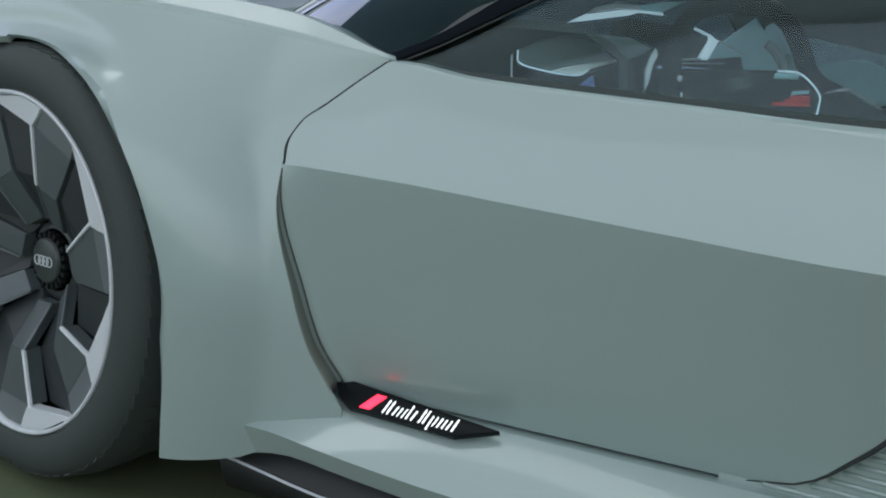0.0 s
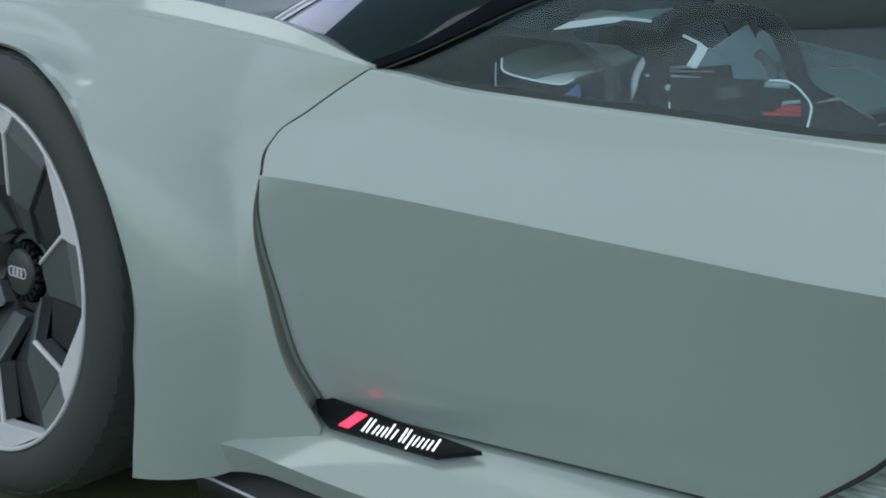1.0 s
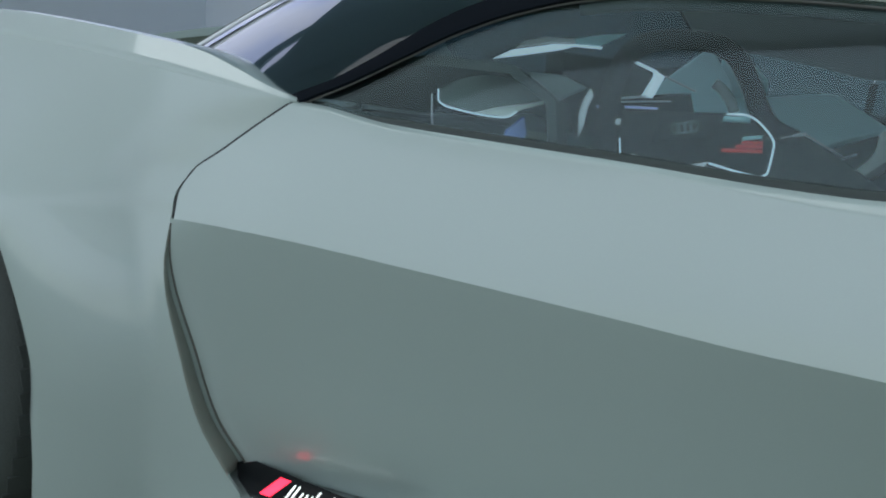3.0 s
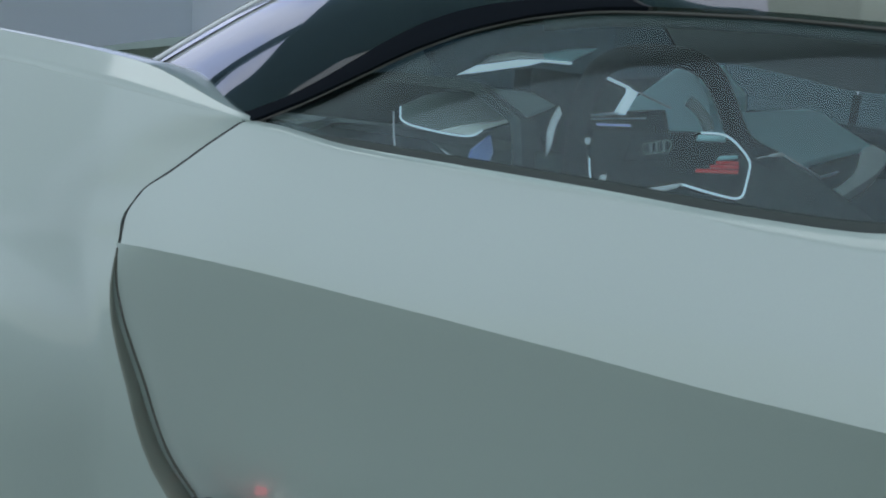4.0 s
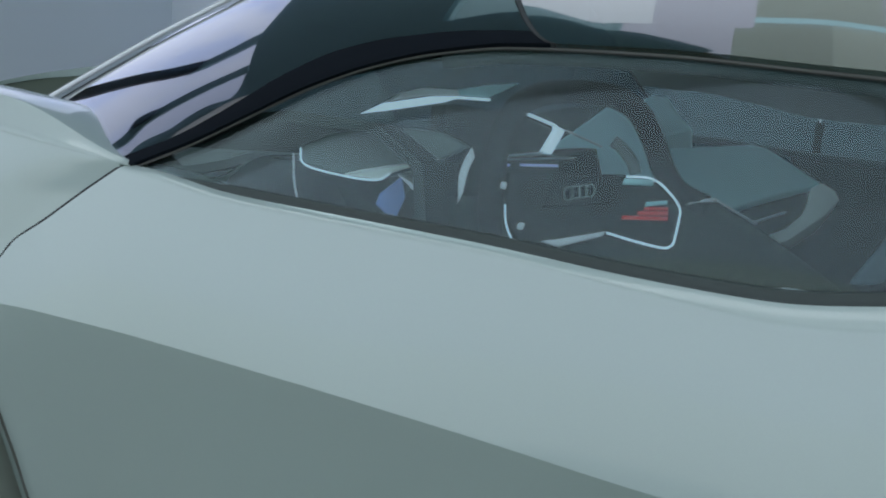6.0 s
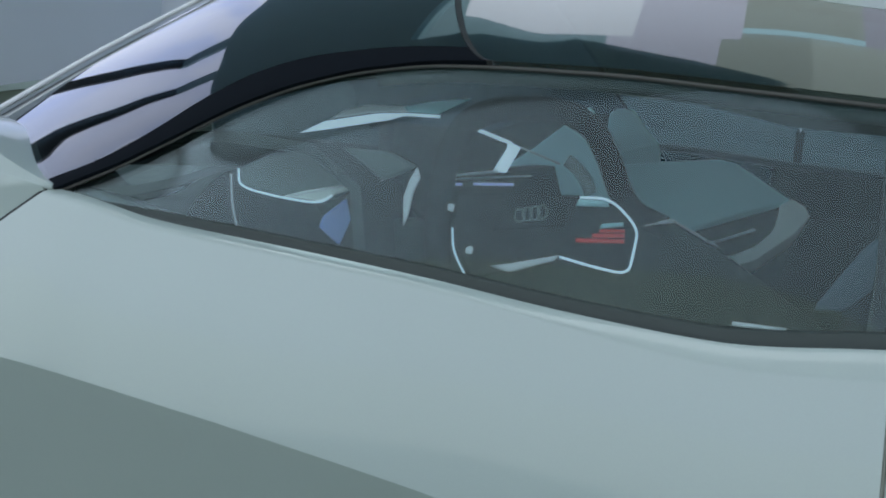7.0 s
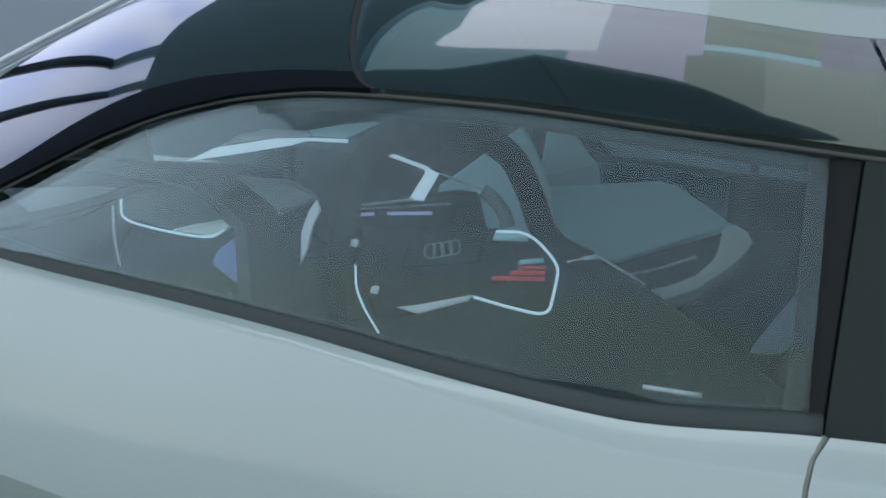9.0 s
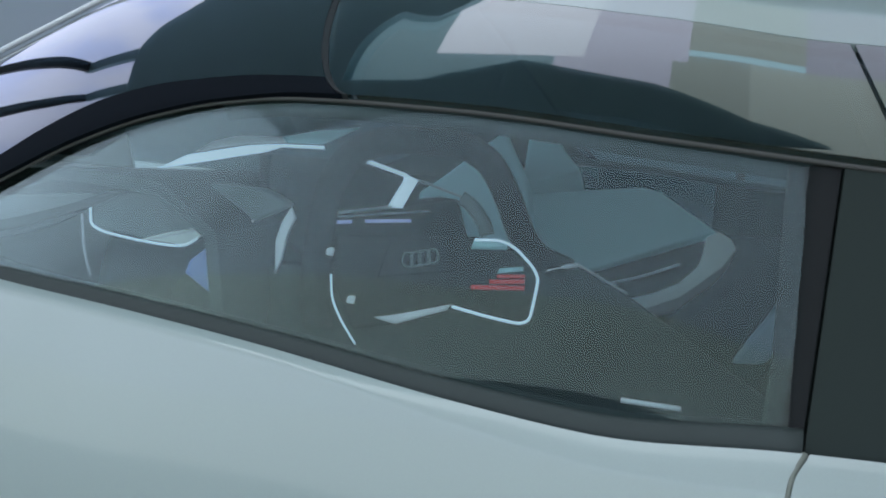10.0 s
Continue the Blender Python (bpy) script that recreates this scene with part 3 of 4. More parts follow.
# rear quarter: flank behind the door, with its ribbed air intake
rows = []
for j in range(46):
    v = 1 - (1 - j / 45) ** 1.8
    xa = smooth(v, REAR_V) + 0.0013
    rows.append([flank(lerp(xa, 3.62, (i / 60) ** 1.3), v) for i in range(61)])
both("rear_quarter", rows, PAINT, depth=0.014)
REAR_AXLE = 2.70
inner = along([(REAR_AXLE - ARCH, 0.15), (REAR_AXLE - ARCH, 0.28)] + [(REAR_AXLE - ARCH * math.cos(a), WHEEL_Z + ARCH * math.sin(a)) for a in np.linspace(-0.1, math.pi / 2, 20)], 40)
outer = along([(1.55, 0.20), (1.50, 0.25), (1.50, 0.45)] + [(x, smooth(x, CREASE_Z) - 0.002) for x in np.linspace(1.48, 2.2, 10)] + [(x, smooth(x, CREASE_Z) + 0.19 * step(2.2, 2.7, x)) for x in np.linspace(2.3, REAR_AXLE, 8)], 40)
both("rear_fender", [[(lerp(a[0], b[0], u), lerp(-0.055, smooth(b[0], CREASE_Y) - 0.004, u) + 0.05 * (1 - step(0.15, 0.4, lerp(a[1], b[1], u))), lerp(a[1], b[1], u)) for u in np.linspace(0, 1, 13)] for a, b in zip(inner, outer)], PAINT, flip=True)
inner = [(2 * REAR_AXLE - x, z) for x, z in inner]
outer = along([(3.45, 0.22), (3.60, 0.40), (3.60, 0.60)] + [(x, smooth(x, CREASE_Z) + 0.19 * (1 - step(2.7, 3.2, x))) for x in np.linspace(3.58, REAR_AXLE, 12)], 40)
both("rear_corner", [[(lerp(a[0], b[0], u), lerp(-0.055, smooth(b[0], CREASE_Y), u ** 2), lerp(a[1], b[1], u)) for u in np.linspace(0, 1, 13)] for a, b in zip(inner, outer)], PAINT)
rows = [[(x, 0.120 - 0.045 * step(1.2, 1.56, x), z) for x in np.linspace(1.14, 1.57, 24)] for z in np.linspace(0.19, 0.552, 14)]
intake = thick(part("side_intake", sheet(rows), PAINT, car, "finely ribbed grey-green air intake panel behind the door"), 0.008)
for k in range(26):
    z = 0.215 + k * 0.0125
    part("intake_rib", tube([(x, 0.119 - 0.045 * step(1.2, 1.56, x), z + 0.05 * (x - 1.3) ** 2) for x in np.linspace(smooth(z, REAR_X) + 0.012, 1.56, 10)], 0.0034, 6), PAINT, intake)
rear_seam = [low_flank(smooth(z, REAR_X) - 0.001, (z - 0.262) / 0.288) for z in np.linspace(0.262, 0.548, 24)]
part("door_seal_and_shade", tube(rear_seam, [lerp(0.0010, 0.0032, min(1, k / 6)) for k in range(24)], 8), LINER, door, "black rubber seal along the door's rear edge")

# light badge set in the sill: dark window, red block and white marks
BM = pose(0.602, 0.071, 0.2565, -56, 0, 0) @ pose(0, 0, 0, 0, 1.7, 0) @ Matrix.Diagonal((1, 1, 1.20, 1))
badge = part("sill_badge", prism([(0.0, 0.028), (0.014, 0.037), (0.262, 0.021), (0.205, 0.0), (0.040, 0.0), (0.014, 0.012)], 0.010, BM, 0.0006), GLOSS, car, "slanted gloss black light strip in the sill")
part("red_bar", prism([(0.056, 0.003), (0.072, 0.003), (0.087, 0.026), (0.071, 0.026)], 0.002, BM @ pose(0, -0.0012, 0)), RED_LAMP, badge, "glowing red slanted block")
STROKES = ((0.092, 0.0022, 4, 23), (0.099, 0.0022, 4, 23), (0.108, 0.0019, 4, 17), (0.115, 0.0019, 4, 17), (0.122, 0.0019, 4, 17), (0.129, 0.0019, 4, 24), (0.137, 0.0019, 4, 18), (0.149, 0.0022, 4, 23), (0.155, 0.0022, 4, 23),
           (0.163, 0.0019, -2, 17), (0.170, 0.0019, 4, 17), (0.177, 0.0019, 4, 17), (0.184, 0.0019, 4, 17), (0.191, 0.0019, 4, 17), (0.199, 0.0022, 4, 21))
for a, w, lo, hi in STROKES:
    part("mark", prism([(a, lo / 1000), (a + 0.85 * w, lo / 1000), (a + 0.85 * w + 0.003, hi / 1000), (a + 0.003, hi / 1000)], 0.002, BM @ pose(0, -0.0012, 0)), WHITE_LAMP, badge, "white lit bar")

# ---- glass canopy ----
def lip(x):
    return Vector((x, smooth(x, LIP_Y), smooth(x, LIP_Z)))


def crown(x):
    """The point on the car's middle line that belongs to the lip's point at x."""
    xc = smooth(x, [(0.655, -0.102), (0.70, 0.056), (0.80, 0.382), (0.95, 0.562), (1.10, 0.915), (1.30, 1.26), (1.43, 1.40), (1.6, 1.58), (2.5, 2.5)])
    return Vector((xc, YC, smooth(x, [(0.655, 0.809), (0.70, 0.883), (0.80, 1.026), (0.95, 1.107), (1.10, 1.163), (1.30, 1.16), (1.43, 1.15), (1.7, 1.12), (2.5, 1.0)])))


def canopy(x, w):
    a, b = lip(x), crown(x)
    p = lerp(2.71, 1.69, min(1.0, max(0.0, (x - 0.75) / 0.4)))
    return (lerp(a.x, b.x, math.sin(math.pi / 2 * w) ** 0.66), lerp(a.y, b.y, w), lerp(a.z, b.z, 1 - (1 - w) ** p))


def roof_split(x):
    """Where, across the canopy, the painted roof panel begins."""
    return smooth(x, [(1.03, 0.24), (1.17, 0.245), (1.30, 0.21), (1.43, 0.18), (1.8, 0.2)])


def canopy_panel(name, xs, span, mat, label, n=24):
    rows = []
    for x in xs:
        a, b = span(x)
        rows.append([canopy(x, lerp(a, b, (k / n) ** 1.5)) for k in range(n + 1)])
    if span(xs[0])[1] > 0.99:
        rows = [r + [mirrored(p) for p in r[-2::-1]] for r in rows]
        return thick(part(name, sheet(rows), mat, car, label), 0.006)
    return both(name, rows, mat, label, 0.006)


def border(x):
    """How far across the windscreen its dark printed border reaches."""
    return lerp(0.005, 0.026, step(0.70, 0.95, x))


canopy_panel("windscreen_border", np.linspace(0.655, 1.088, 44), lambda x: (0.0, border(x)), GLASS_EDGE, "dark printed border of the windscreen", 5)
canopy_panel("windscreen", np.linspace(0.655, 1.088, 44), lambda x: (border(x), 1.0), SCREEN_GLASS, "dark wraparound windscreen glass", 32)
canopy_panel("roof_header", np.linspace(1.0885, 1.0925, 3), lambda x: (0.0, 1.0), BLACK, "black strip joining windscreen and roof", 32)
canopy_panel("roof_glass", np.linspace(1.093, 1.432, 30), lambda x: (0.0, roof_split(x)), DARK_GLASS, "dark tinted roof side glass")
canopy_panel("roof_rear_glass", np.linspace(1.435, 2.2, 30), lambda x: (0.0, roof_split(x)), DARK_GLASS, "dark tinted rear canopy glass")
canopy_panel("roof_panel", np.linspace(1.093, 2.2, 50), lambda x: (roof_split(x) + 0.002, 1.0), PAINT, "grey-green roof panel")
rows = [[tuple(Vector(canopy(x, w)) + Vector((0, 0.003, -0.009))) for w in np.linspace(0.0, roof_split(x), 14)] for x in (1.424, 1.4335, 1.443)]
both("roof_joint", rows, BLACK, "black strip behind the joint of the roof panes", 0.002)
tail = []
for k in range(13):
    t = k / 12
    r = []
    for w in np.linspace(0, 1, 16):
        p = Vector(canopy(2.205, w))
        q = Vector((3.62 - 0.25 * (1 - w) ** 2, lerp(smooth(3.4, BELT_Y), YC, w), lerp(0.80, 0.86, w)))
        r.append(tuple(p.lerp(q, t)))
    tail.append(r + [mirrored(p) for p in r[-2::-1]])
thick(part("engine_cover", sheet(tail), PAINT, car), 0.01)

TRIM_W = [(0.662, 0.20), (0.70, 0.25), (0.73, 0.29), (0.76, 0.32), (0.80, 0.34), (0.86, 0.35), (0.95, 0.36)]   # the cowl trim's run across the glass
for s in (0, 1):
    for w_off, r, mat, label in ((0.033, 0.0036, CHROME, "thin bright trim along the windscreen's cowl"), (0.047, 0.0036, SEAL, "grey rubber gasket behind the cowl trim")):
        pts = [Vector(canopy(x, smooth(x, TRIM_W) + w_off)) + Vector((-0.004, -0.004, 0.012)) for x in np.linspace(0.662, 0.95, 50)]
        part("windscreen_trim" if r < 0.004 else "windscreen_gasket", tube([mirrored(p) for p in pts] if s else pts, r, 8), mat, car, label)
# side window, its seals and the pillar behind
rows = []
for i in range(41):
    x = lerp(0.672, 1.385, i / 40)
    a = Vector((x, smooth(x, BELT_Y) + 0.014, smooth(x, BELT_Z) - 0.004))
    b = lip(x) + Vector((0, 0.002, -0.003))
    rows.append([tuple(a.lerp(b, k / 10) - Vector((0, 0.002 * math.sin(math.pi * k / 10), 0))) for k in range(11)])
thick(part("side_window", sheet(rows, True), SIDE_GLASS, car, "clear tinted frameless door window"), 0.004)
thick(part("side_window", sheet([[mirrored(p) for p in r] for r in rows]), FAR_GLASS, car, "far door window, darkened to dim the hall seen beyond"), 0.004)
for m in (1, 0):
    pts = [lip(x) for x in np.linspace(0.66, 1.44, 50)]
    base = []
    for x in np.linspace(0.672, 1.392, 60):
        foot = Vector((x, smooth(x, BELT_Y) + 0.0085, smooth(x, BELT_Z) - 0.006))
        lean = (lip(x) - foot).normalized()
        tall = 0.013 * step(0.672, 0.80, x)
        base.append([foot, foot + lean * tall * 0.45 + Vector((0, -0.0012, 0)), foot + lean * tall + Vector((0, 0.0004, 0)), foot + lean * (tall + 0.002) + Vector((0, 0.004, 0))])
    if m:
        pts, base = [Vector(mirrored(p)) for p in pts], [[mirrored(p) for p in r] for r in base]
    part("window_seal", tube(pts, 0.0016, 8), BROWN, car, "thin bronze-black window frame seal")
    thick(part("belt_seal", sheet(base, not m), SEAL, car, "dark grey rubber belt seal"), 0.003, split=0)
def pillar_point(x, v):
    """A point on the side glass plane behind the door window, v from the belt (0) to the lip (1)."""
    return lerp(Vector((x, smooth(x, BELT_Y) + 0.012, smooth(x, BELT_Z) - 0.004)), lip(x), v)


def pillar_seam(v):
    """Where the door glass ends and the fixed pillar begins."""
    return lerp(1.3925, 1.402, v)


rows = [[tuple(pillar_point(lerp(pillar_seam(v) + 0.0007, 2.2, i / 16), v)) for v in np.linspace(0, 1, 9)] for i in range(17)]
both("rear_pillar_glass", rows, PILLAR, "satin black rear pillar panel", 0.006, flip=True)
rows = [[tuple(pillar_point(lerp(1.375, pillar_seam(v) - 0.0007, i / 4), v) + Vector((0, 0.0075 - 0.0055 * step(1, 3, i), 0))) for v in np.linspace(0, 1, 9)] for i in range(5)]
both("glass_border", rows, MATTE, "dark printed border of the door glass", 0.003, flip=True)

rows = [[tuple(pillar_point(pillar_seam(v) + dx, v) + Vector((0, 0.011, 0))) for v in np.linspace(0, 1, 9)] for dx in (-0.020, 0.0, 0.040)]
both("pillar_backing", rows, FRIT, "dark seal behind the pillar gap", 0.002, flip=True)

rows = [[(3.56 + 0.05 * math.sin(math.pi * k / 16), lerp(0.34, 2 * YC - 0.34, k / 16), z) for k in range(17)] for z in np.linspace(0.16, 0.83, 9)]
thick(part("rear_fascia", sheet(rows), BLACK, car, "black rear fascia"), 0.02)
rows = [[(-0.80 - 0.05 * math.sin(math.pi * k / 16), lerp(0.42, 2 * YC - 0.42, k / 16), z) for k in range(17)] for z in np.linspace(0.14, 0.60, 9)]
thick(part("grille", sheet(rows, True), BLACK, car, "black front grille"), 0.02)

# dark rail that lines the canopy's lower edge inside
rows = [[tuple(lip(x) + Vector((0, dy, dz))) for dy, dz in ((0.004, -0.001), (0.012, -0.012), (0.040, -0.008), (0.050, 0.004))] for x in np.linspace(0.98, 1.62, 40)]
both("roof_rail", rows, DASH_GREY, "dark lined roof rail", 0.004, split=0)

rows = [[tuple(Vector(canopy(x, w)) + Vector((0.004, 0.010, -0.014))) for w in np.linspace(0.015, 0.16, 8)] for x in np.linspace(0.665, 1.08, 34)]
both("pillar_lining", rows, DASH, "dark lined windscreen pillar", 0.004)

for ob in car.children:
    if ob.data and ob.data.materials and ob.data.materials[0] in (SIDE_GLASS, DARK_GLASS, SCREEN_GLASS, FAR_GLASS):
        ob.visible_shadow = False

# underbody, arch liners and inner walls that close the shell
part("underbody", box(-0.7, 3.4, 0.20, 2 * YC - 0.20, 0.09, 0.13, 0.01), LINER, car)
for s in (0, 1):
    for ax in (0.0, REAR_AXLE):
        pr = [(0.13, 0.30), (ARCH + 0.004, 0.30), (ARCH - 0.004, 0.075)]
        bm = bmesh.new()
        rr = [[(ax + r * math.cos(a), (yy if not s else 2 * YC - yy), WHEEL_Z + r * math.sin(a)) for r, yy in pr] for a in np.linspace(-0.75, math.pi + 0.75, 40)]
        part("arch_liner", sheet(rr, bool(s), bm), LINER, car)
part("inner_flank", sheet([[(x, 0.19, z) for x in np.linspace(0.42, 1.6, 12)] for z in (0.14, 0.4, 0.66)]), LINER, car)


# ---- wheels ----
DISH = 0.043                                 # how far the hub lies inside the rim's face


def wheel(at, steer, flip):
    hub_at = pose(*at, 0, 0, -steer) @ (pose(0, 0, 0, 0, 0, 180) if flip else Matrix())
    w = new("wheel")
    w.parent = car
    w.matrix_local = hub_at
    tagged(w, "large alloy wheel with graphite blades and low tyre")
    tyre = part("tyre", spin([(0.288, 0.004), (0.292, -0.006), (0.300, -0.012), (0.325, -0.016), (0.348, -0.010), (0.362, 0.004), (0.370, 0.022), (0.3745, 0.05), (0.3745, 0.19), (0.366, 0.225), (0.33, 0.245), (0.288, 0.235)], 96), RUBBER, w, "black low-profile tyre")
    bm = bmesh.new()
    for k in range(72):
        a = 2 * math.pi * k / 72
        for rr, yy, lean, long in ((0.3685, 0.026, -15, 0.046), (0.3738, 0.085, 0, 0.050)):
            m = Matrix.Rotation(-a, 4, "Y") @ Matrix.Translation((rr, yy, 0)) @ Matrix.Rotation(radians(lean), 4, "Z") @ Matrix.Rotation(radians(9), 4, "X")
            bmesh.ops.create_cube(bm, size=1, matrix=m @ Matrix.Diagonal((0.0036, long, 0.0285, 1)))
    part("tread_block_band", bm, RUBBER, tyre, shade=False)
    part("rim", spin([(0.2885, 0.006), (0.290, -0.006), (0.2885, -0.009), (0.2835, -0.008), (0.2815, 0.000), (0.2795, 0.02)], 96), SILVER, w, "silver rim edge")
    part("barrel", spin([(0.281, 0.015), (0.274, 0.11), (0.10, 0.19), (0.02, 0.19)], 48), LINER, w)
    for k in range(7):
        R = Matrix.Rotation(-radians(360 / 7 * k + 24.9), 4, "Y")

        def plate(name, outline, depth, mat, label=""):
            bm = bmesh.new()
            ps = [R @ Vector((r * math.cos(radians(d)), y, r * math.sin(radians(d)))) for r, d, y in outline]
            f = [bm.verts.new(p) for p in ps]
            g = [bm.verts.new(p + Vector((0, depth, 0))) for p in ps]
            bm.faces.new(f)
            for i in range(len(f)):
                bm.faces.new((f[i], g[i], g[(i + 1) % len(f)], f[(i + 1) % len(f)]))
            bmesh.ops.recalc_face_normals(bm, faces=bm.faces)
            bmesh.ops.bevel(bm, geom=[e for e in bm.edges if len(e.link_faces) == 2], offset=0.0009, segments=1, affect="EDGES")
            return part(name, bm, mat, w, label, shade=False)

        plate("blade", ((0.150, -8.5, 0.012), (0.2435, -1.2, 0.003), (0.2445, -26.0, 0.008), (0.158, -27.0, 0.016)), 0.03, BLADE)
        plate("blade_facet", ((0.2445, -1.2, 0.003), (0.2605, -4.2, 0.001), (0.2795, -6.2, -0.001), (0.2812, -16, 0.000), (0.2795, -26.0, 0.002), (0.2450, -26.0, 0.008)), 0.02, FACET, "lighter bevelled blade tip")
        plate("blade_root", ((0.150, -8.7, 0.0125), (0.158, -27.0, 0.0165), (0.076, -30, 0.058), (0.076, 3.0, 0.056)), 0.02, BLADE)
        plate("spoke_edge", ((0.150, -9.0, 0.008), (0.2425, -1.4, -0.001), (0.2465, 0.4, -0.001), (0.151, -6.6, 0.009)), 0.005, SILVER, "bright machined spoke edge")
        plate("root_edge", ((0.150, -8.4, 0.010), (0.151, -7.0, 0.010), (0.078, 5.4, 0.052), (0.078, 3.2, 0.052)), 0.004, FACET, "thin lighter edge of the spoke root")
        plate("spoke_web", ((0.2425, -1.6, -0.002), (0.2605, -4.4, -0.003), (0.2815, -6.4, -0.005), (0.2835, 6, -0.006), (0.2835, 25.5, -0.006), (0.2790, 25.2, -0.004), (0.2628, 17.8, -0.003), (0.2440, 1.0, -0.002)), 0.02, SILVER, "silver web joining spoke and rim")
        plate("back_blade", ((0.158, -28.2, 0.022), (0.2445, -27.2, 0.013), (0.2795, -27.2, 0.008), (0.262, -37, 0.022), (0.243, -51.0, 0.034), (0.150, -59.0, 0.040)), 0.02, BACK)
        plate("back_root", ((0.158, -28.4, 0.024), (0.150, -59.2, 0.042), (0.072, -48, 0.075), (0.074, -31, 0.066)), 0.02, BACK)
    part("hub", spin([(0.078, DISH + 0.06), (0.076, DISH + 0.040), (0.066, DISH + 0.032), (0.056, DISH + 0.031)], 40), HUB, w)
    part("hub_cap", spin([(0.040, DISH + 0.030), (0.0395, DISH + 0.014), (0.036, DISH + 0.012), (0.001, DISH + 0.012)], 40), HUB, w, "round black hub cap")
    teeth = [(r * math.cos(2 * math.pi * (k + o) / 20), r * math.sin(2 * math.pi * (k + o) / 20)) for k in range(20) for r, o in ((0.041, 0.0), (0.041, 0.5), (0.052, 0.5), (0.052, 1.0))]
    bm = prism(teeth, 0.010, pose(0, DISH + 0.018, 0))
    part("locking_ring", bm, MATTE, w, shade=False)
    bm = bmesh.new()
    for k in range(4):
        c = (-0.018 + 0.012 * k, DISH + 0.010, 0.0)
        tube([(c[0] + 0.0085 * math.cos(t), c[1], c[2] + 0.0085 * math.sin(t)) for t in np.linspace(0, 2 * math.pi, 17)], 0.0014, 5, 1.0, (0, 1, 0), bm)
    part("emblem", bm, SILVER, w, "small silver emblem of plain rings")
    return w


STEER = 9.5
wheel((0.0, 0.034, WHEEL_Z), STEER, False)
wheel((0.0, 2 * YC - 0.034, WHEEL_Z), STEER, True)
wheel((REAR_AXLE, 0.02, WHEEL_Z), 0.0, False)
wheel((REAR_AXLE, 2 * YC - 0.02, WHEEL_Z), 0.0, True)

# ---- interior ----
def face_frame(origin, right, up=(0, 0, 1)):
    """A frame whose local x runs along right, z up, and y away from the car's left side."""
    e1 = Vector(right).normalized()
    e2 = Vector(up)
    e2 = (e2 - e1 * e2.dot(e1)).normalized()
    n = e2.cross(e1)
    m = Matrix((e1, n, e2)).transposed().to_4x4()
    m.translation = origin
    return m


def rod(frame_m, pts, r, y=0.0, sides=8, squash=1.0):
    fine = []
    for (a, b), (c, d) in zip(pts, pts[1:]):
        fine += [(lerp(a, c, k / 6), lerp(b, d, k / 6)) for k in range(6)]
    fine.append(pts[-1])
    soft = [fine[0]] + [tuple(sum(q[i] for q in fine[max(0, k - 2):k + 3]) / len(fine[max(0, k - 2):k + 3]) for i in (0, 1)) for k in range(1, len(fine) - 1)] + [fine[-1]]
    return tube([frame_m @ Vector((a, y, b)) for a, b in soft], r, sides, squash, frame_m.to_3x3() @ Vector((0, 1, 0)))


# cabin shell
part("cabin_floor", box(0.55, 1.75, 0.20, 2 * YC - 0.20, 0.14, 0.20, 0.01), DASH, car)
part("bulkhead", box(1.66, 1.70, 0.16, 2 * YC - 0.16, 0.20, 0.98, 0.01), DASH_GREY, car, "dark panel behind the seats")
for s in (0, 1):
    rows = [[(x, smooth(x, BELT_Y) + 0.022, smooth(x, BELT_Z) - 0.006), (x, smooth(x, BELT_Y) + 0.055, smooth(x, BELT_Z) - 0.010), (x, smooth(x, BELT_Y) + 0.085, smooth(x, BELT_Z) - 0.05), (x, smooth(x, BELT_Y) + 0.09, 0.30)] for x in np.linspace(0.66, 1.64, 30)]
    if s:
        rows = [[mirrored(p) for p in r] for r in rows]
    thick(part("door_card", sheet(rows, bool(s)), DASH, car, "dark leather inner door card"), 0.01)
part("door_pull", tube([(x, 0.162, 0.6920 + 0.002 * (x - 1.27)) for x in np.linspace(1.294, 1.332, 6)], 0.0018, 8, 1.0), SILVER, car, "slim bright door pull")

# dashboard
dash = part("dashboard", sheet([[(x - 0.12 * (y - 0.2), y, z) for x, z in ((0.50, 0.775), (0.66, 0.803), (0.80, 0.815), (0.90, 0.808), (0.955, 0.77), (0.965, 0.70), (0.93, 0.55), (0.90, 0.30))] for y in np.linspace(0.20, 2 * YC - 0.2, 21)], False), DASH, car, "dark sculpted leather dashboard")
thick(dash, 0.012)
DF = face_frame((0.86, 0.251, 0.819), (0.17, 0.16, 0))
# the blade, its line and hook get their brightness from the added glow
part("dash_blade", prism([(-0.004, -0.001), (0.030, 0.006), (0.094, 0.0205), (0.110, 0.0262), (0.1525, 0.0272), (0.1525, 0.0308), (0.110, 0.0295), (0.078, 0.0262), (0.038, 0.017), (0.022, 0.0135)], 0.003, DF, 0.0006), GLOW_TRIM, dash, "bright angular trim blade")
part("blade_top", prism([(0.030, 0.0165), (0.045, 0.0275), (0.070, 0.0345), (0.110, 0.0365), (0.114, 0.031), (0.078, 0.0275), (0.038, 0.0185)], 0.010, DF @ pose(0, 0.002, 0), 0.0006), CHROME, dash, "pale upper facet of the trim blade")
part("dash_screen", prism([(0.112, 0.0368), (0.150, 0.046), (0.19, 0.052), (0.1525, 0.032), (0.116, 0.0312)], 0.010, DF @ pose(0, 0.004, 0), 0.0008), DASH_LIGHT, dash, "teal-grey top pad of the dash")
part("trim_line", rod(DF, [(0.190, 0.0205), (0.243, 0.006)], 0.0022), GLOW_TRIM, dash, "slim bright trim line")
